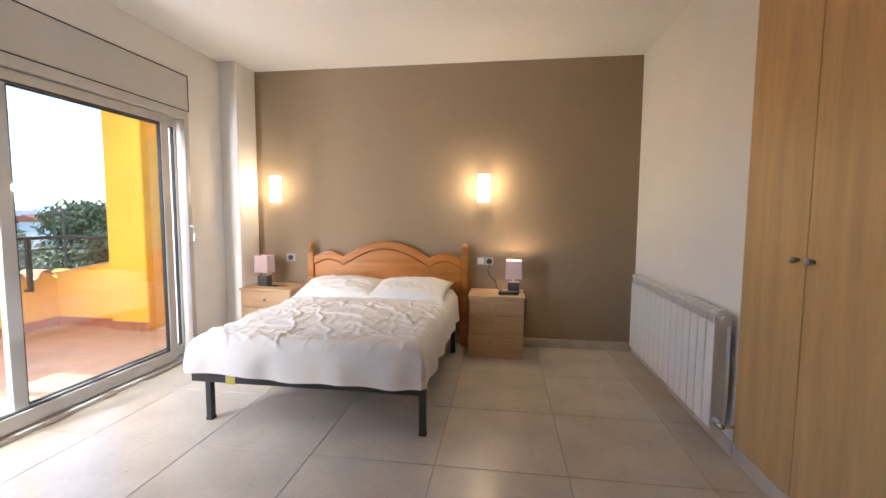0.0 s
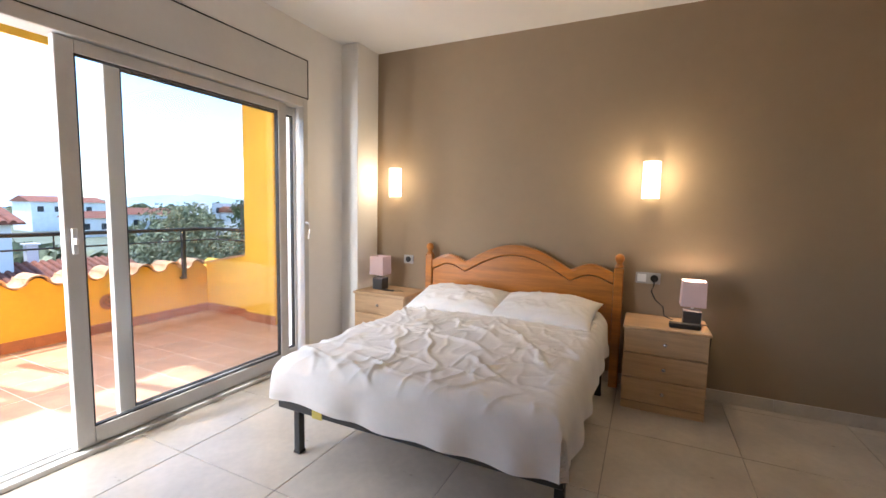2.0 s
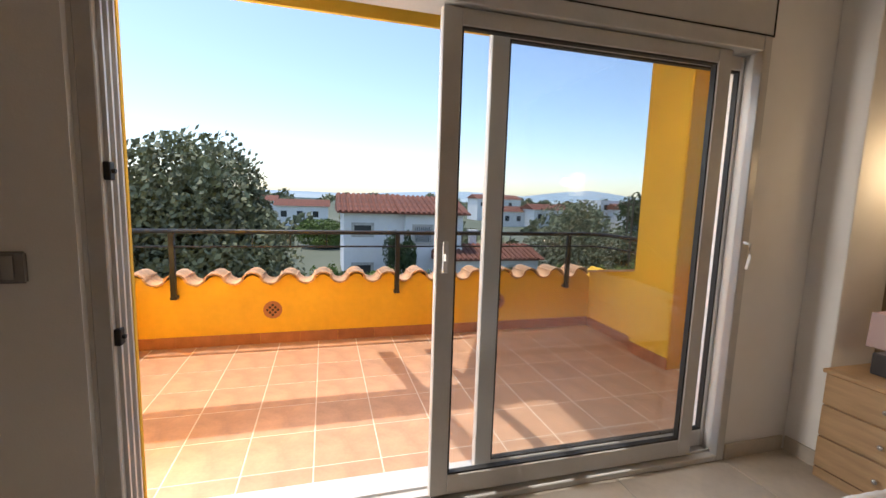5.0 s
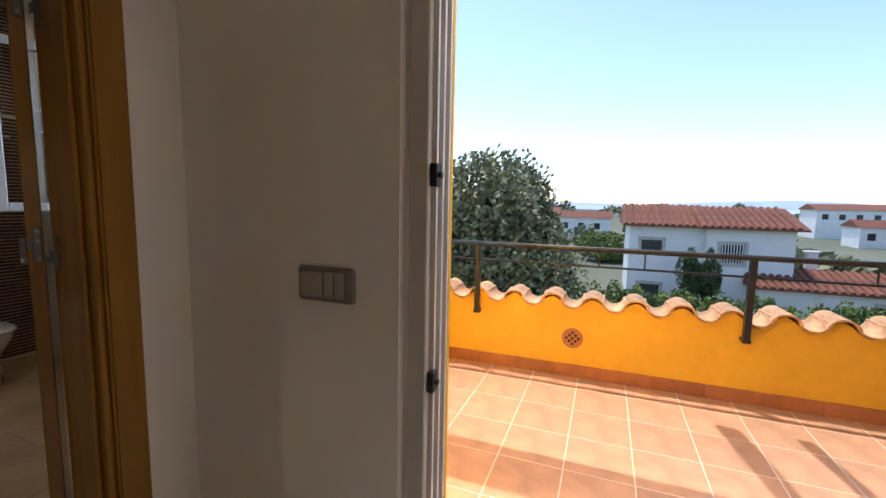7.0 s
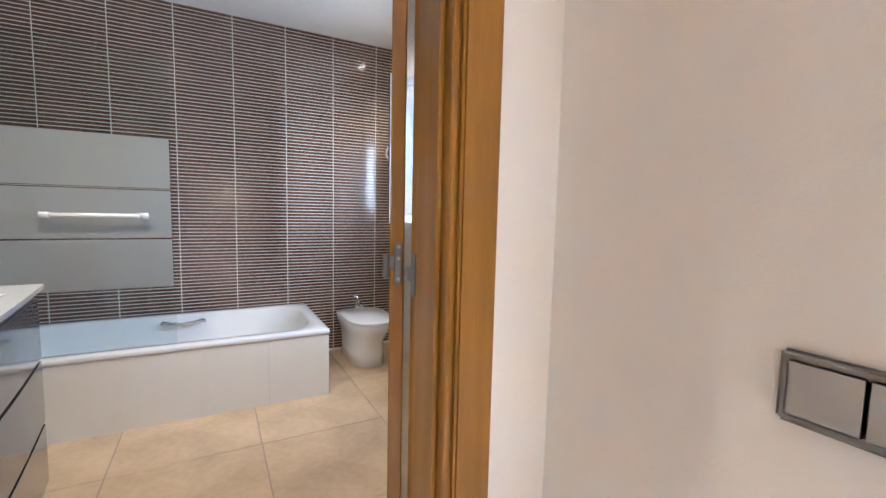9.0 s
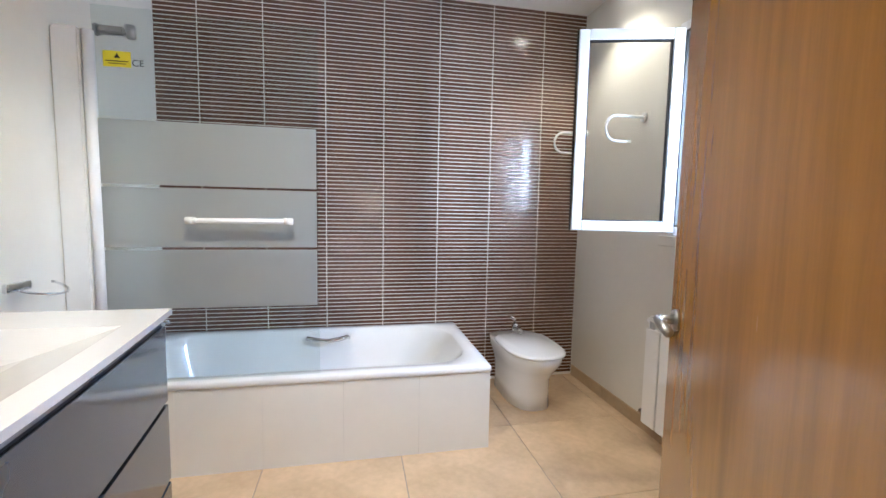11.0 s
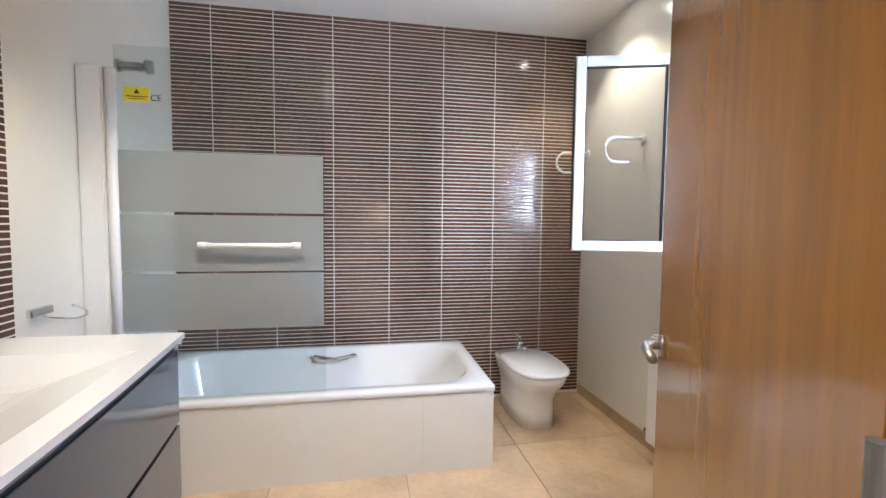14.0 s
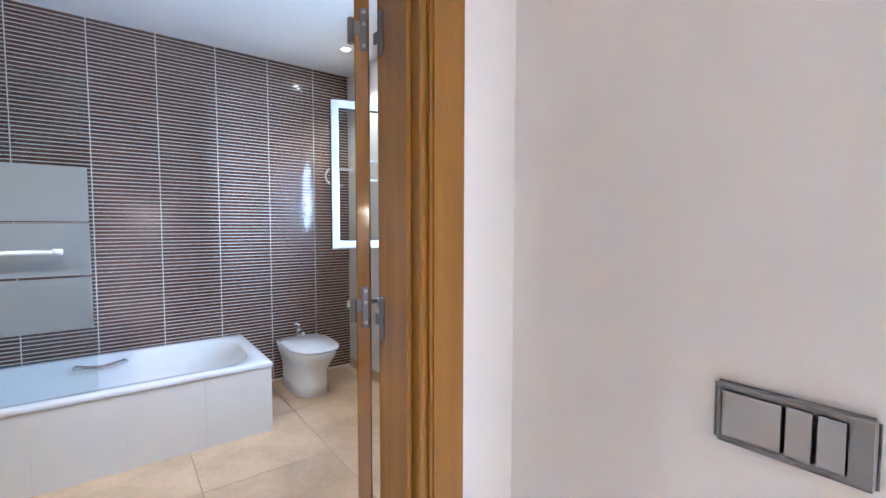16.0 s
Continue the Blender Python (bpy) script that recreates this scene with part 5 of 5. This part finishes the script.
# hedge
v, f = [], []
for i in range(40):
    vv, ff = crown(None, (-27.5 + 0.05 * i, -5 + i * 0.75, GZ + 1.2), 0.7, 0.8, 1.2, 620, 0.12, 300 + i, 8)
    f += [tuple(k + len(v) for k in q) for q in ff]
    v += [tuple(p) for p in vv]
me = bpy.data.meshes.new("hedge")
me.from_pydata(v, [], f)
me.materials.append(M_LEAF3)
tagged(new("hedge", me), "clipped green garden hedge before the white house", "hedge", "", "stuff")
b = B(); box(b, -28.4, -26.0, -6, 26, GZ, GZ + 0.9); structure("hedge_bank", b, M_GROUND, "earth bank under the hedge", "bank")
for x, y in ((-40, 33), (-29, 24.5)):
    t = thing("utility_pole", "thin wooden utility pole among the trees", "pole", at=(x, y, GZ))
    b = B(); rod(b, (x, y, GZ), (x, y, 1.6), 0.1, 0.07); part("shaft", b, M_BARK, t)
    b = B(); box(b, x - 0.05, x + 0.05, y - 0.7, y + 0.7, 1.2, 1.3); part("crossarm", b, M_BARK, t)
    local(t)

# ---- pieces: skirtings, floor tiles, wall strips ----
def lay(name, parent, mat, x0, x1, y0, y1, px, py, ox, oy, z0, z1, gap, bevel=0.0015):
    cache = {}
    i0, i1 = math.floor((x0 - ox) / px), math.ceil((x1 - ox) / px)
    j0, j1 = math.floor((y0 - oy) / py), math.ceil((y1 - oy) / py)
    for i in range(i0, i1):
        for j in range(j0, j1):
            a, c = max(x0, ox + i * px + gap / 2), min(x1, ox + (i + 1) * px - gap / 2)
            d, e = max(y0, oy + j * py + gap / 2), min(y1, oy + (j + 1) * py - gap / 2)
            if c - a < 0.01 or e - d < 0.01:
                continue
            key = (round(c - a, 3), round(e - d, 3))
            if key not in cache:
                bm = B(); box(bm, -(c - a) / 2, (c - a) / 2, -(e - d) / 2, (e - d) / 2, z0, z1, bevel)
                cache[key] = mesh_of(bm, name, mat)
            piece(name, cache[key], parent, ((a + c) / 2, (d + e) / 2, 0))

lay("tile", floor, M_FLOOR, W, E, BD, N, 0.667, 0.667, -2.27, 2.05, -0.02, 0.0, 0.004)
lay("tile", floor, M_FLOOR, -0.5, E, S, BD - 0.004, 0.667, 0.667, -2.27, 2.05, -0.02, 0.0, 0.004)
lay("tile", floor, M_FLOOR, DX0 + 0.024, DX1 - 0.024, BD2, BD - 0.004, 0.9, 0.5, DX0, BD2, -0.02, 0.0, 0.004)
lay("tile", floor_2, M_FLOOR2, BW, BE, BS, BD2 - 0.004, 0.70, 0.70, -2.15, -1.92, -0.02, 0.0, 0.004)
lay("tile", terrace, M_TERRA, PX, W - 0.255, PS, PN, 0.33, 0.33, -3.36, 0.95, 0.0, 0.02, 0.007)

def skirting(axis, at, side, a0, a1, height, mat, step, thick=0.012, z=0.0):
    t = thing("baseboard", "low tile skirting along the foot of the wall", "baseboard", kind="structure")
    s = a0
    while s < a1 - 0.01:
        e = min(a1, s + step)
        b = B()
        if axis == "y":
            box(b, *sorted((at, at + side * thick)), s + 0.001, e - 0.001, z, z + height, 0.002)
        else:
            box(b, s + 0.001, e - 0.001, *sorted((at, at + side * thick)), z, z + height, 0.002)
        part("skirting_tile", b, mat, t)
        s = e
skirting("x", N, -1, -2.46, E - 0.013, 0.085, M_SKIRT, 0.45)
skirting("y", E, -1, 2.35, N, 0.085, M_SKIRT, 0.45)
skirting("y", E + 0.002, -1, S, 2.345, 0.085, M_SKIRT, 0.45)
skirting("y", W, 1, 3.39, 3.80, 0.085, M_SKIRT, 0.45)
skirting("x", 3.82, -1, W + 0.013, -2.475, 0.085, M_SKIRT, 0.45)
skirting("y", W + 0.03, 1, BD + 0.02, 0.58, 0.085, M_SKIRT, 0.45)
skirting("y", BW, 1, BS + 0.02, BD2 - 0.02, 0.085, M_SKIRT2, 0.45)
skirting("y", PX, 1, PS, PN, 0.095, M_TSKIRT, 0.33, z=0.02)
skirting("x", PN, -1, PX + 0.013, -4.13, 0.095, M_TSKIRT, 0.33, z=0.02)
skirting("x", 3.98, -1, -4.13, -3.67, 0.095, M_TSKIRT, 0.33, z=0.02)
skirting("x", 4.2, -1, -3.67, W - 0.28, 0.095, M_TSKIRT, 0.33, z=0.02)
skirting("x", PS, 1, PX + 0.013, W - 0.28, 0.095, M_TSKIRT, 0.33, z=0.02)

# brown ribbed tiles: strips between pale joints
TW, TP, TO = 0.397, 0.0271, -3.694
bm = B(); box(bm, 0.003, TW - 0.003, 0, 0.0016, 0.0029, TP - 0.0029, 0.0005); strip = mesh_of(bm, "tile_strip", M_MOSAIC)
rest_v, rest_f = [], []
nrow = int(HB / TP)
for i in range(8):
    for j in range(nrow):
        x0 = TO + i * TW
        z0 = HB - (j + 1) * TP
        if z0 < 0.0:
            continue
        if x0 + TW > BE:
            w = BE - x0
        else:
            w = TW
        if 1.0 < z0 < 2.0 and w == TW:
            piece("tile_strip", strip, wall_tiled, (x0, BS, z0))
        else:
            k = len(rest_v)
            x0c, x1c = max(BW, x0) + 0.003, x0 + w - 0.003
            rest_v += [(x, y, z) for z in (z0 + 0.0029, z0 + TP - 0.0029) for y in (BS, BS + 0.0016) for x in (x0c, x1c)]
            rest_f += [(k + a, k + c, k + d, k + e) for a, c, d, e in ((2, 3, 7, 6), (0, 1, 3, 2), (4, 6, 7, 5), (0, 2, 6, 4), (1, 5, 7, 3))]
me = bpy.data.meshes.new("tile_strips")
me.from_pydata(rest_v, [], rest_f); me.materials.append(M_MOSAIC)
ob = new("tile_strips", me); ob.parent = wall_tiled; ob["kind"] = "stuff"
# the same tile as a panel behind the vanity
rest_v, rest_f = [], []
b = B(); box(b, BE - 0.008, BE, -1.98, BD2 - 0.01, 0.0, HB); pb = part("tile_panel", b, M_JOINT, wall_vanity)
for i in range(5):
    for j in range(nrow):
        y0, z0 = -1.98 + i * TW, HB - (j + 1) * TP
        y1c = min(y0 + TW, BD2 - 0.01) - 0.003
        if y1c - y0 < 0.02:
            continue
        k = len(rest_v)
        rest_v += [(x, y, z) for z in (z0 + 0.0029, z0 + TP - 0.0029) for x in (BE - 0.007, BE - 0.0096) for y in (y0 + 0.003, y1c)]
        rest_f += [(k + a, k + c, k + d, k + e) for a, c, d, e in ((2, 3, 7, 6), (0, 1, 3, 2), (4, 6, 7, 5), (0, 2, 6, 4), (1, 5, 7, 3))]
me = bpy.data.meshes.new("panel_strips")
me.from_pydata(rest_v, [], rest_f); me.materials.append(M_MOSAIC)
ob = new("panel_strips", me); ob.parent = wall_vanity; ob["kind"] = "stuff"
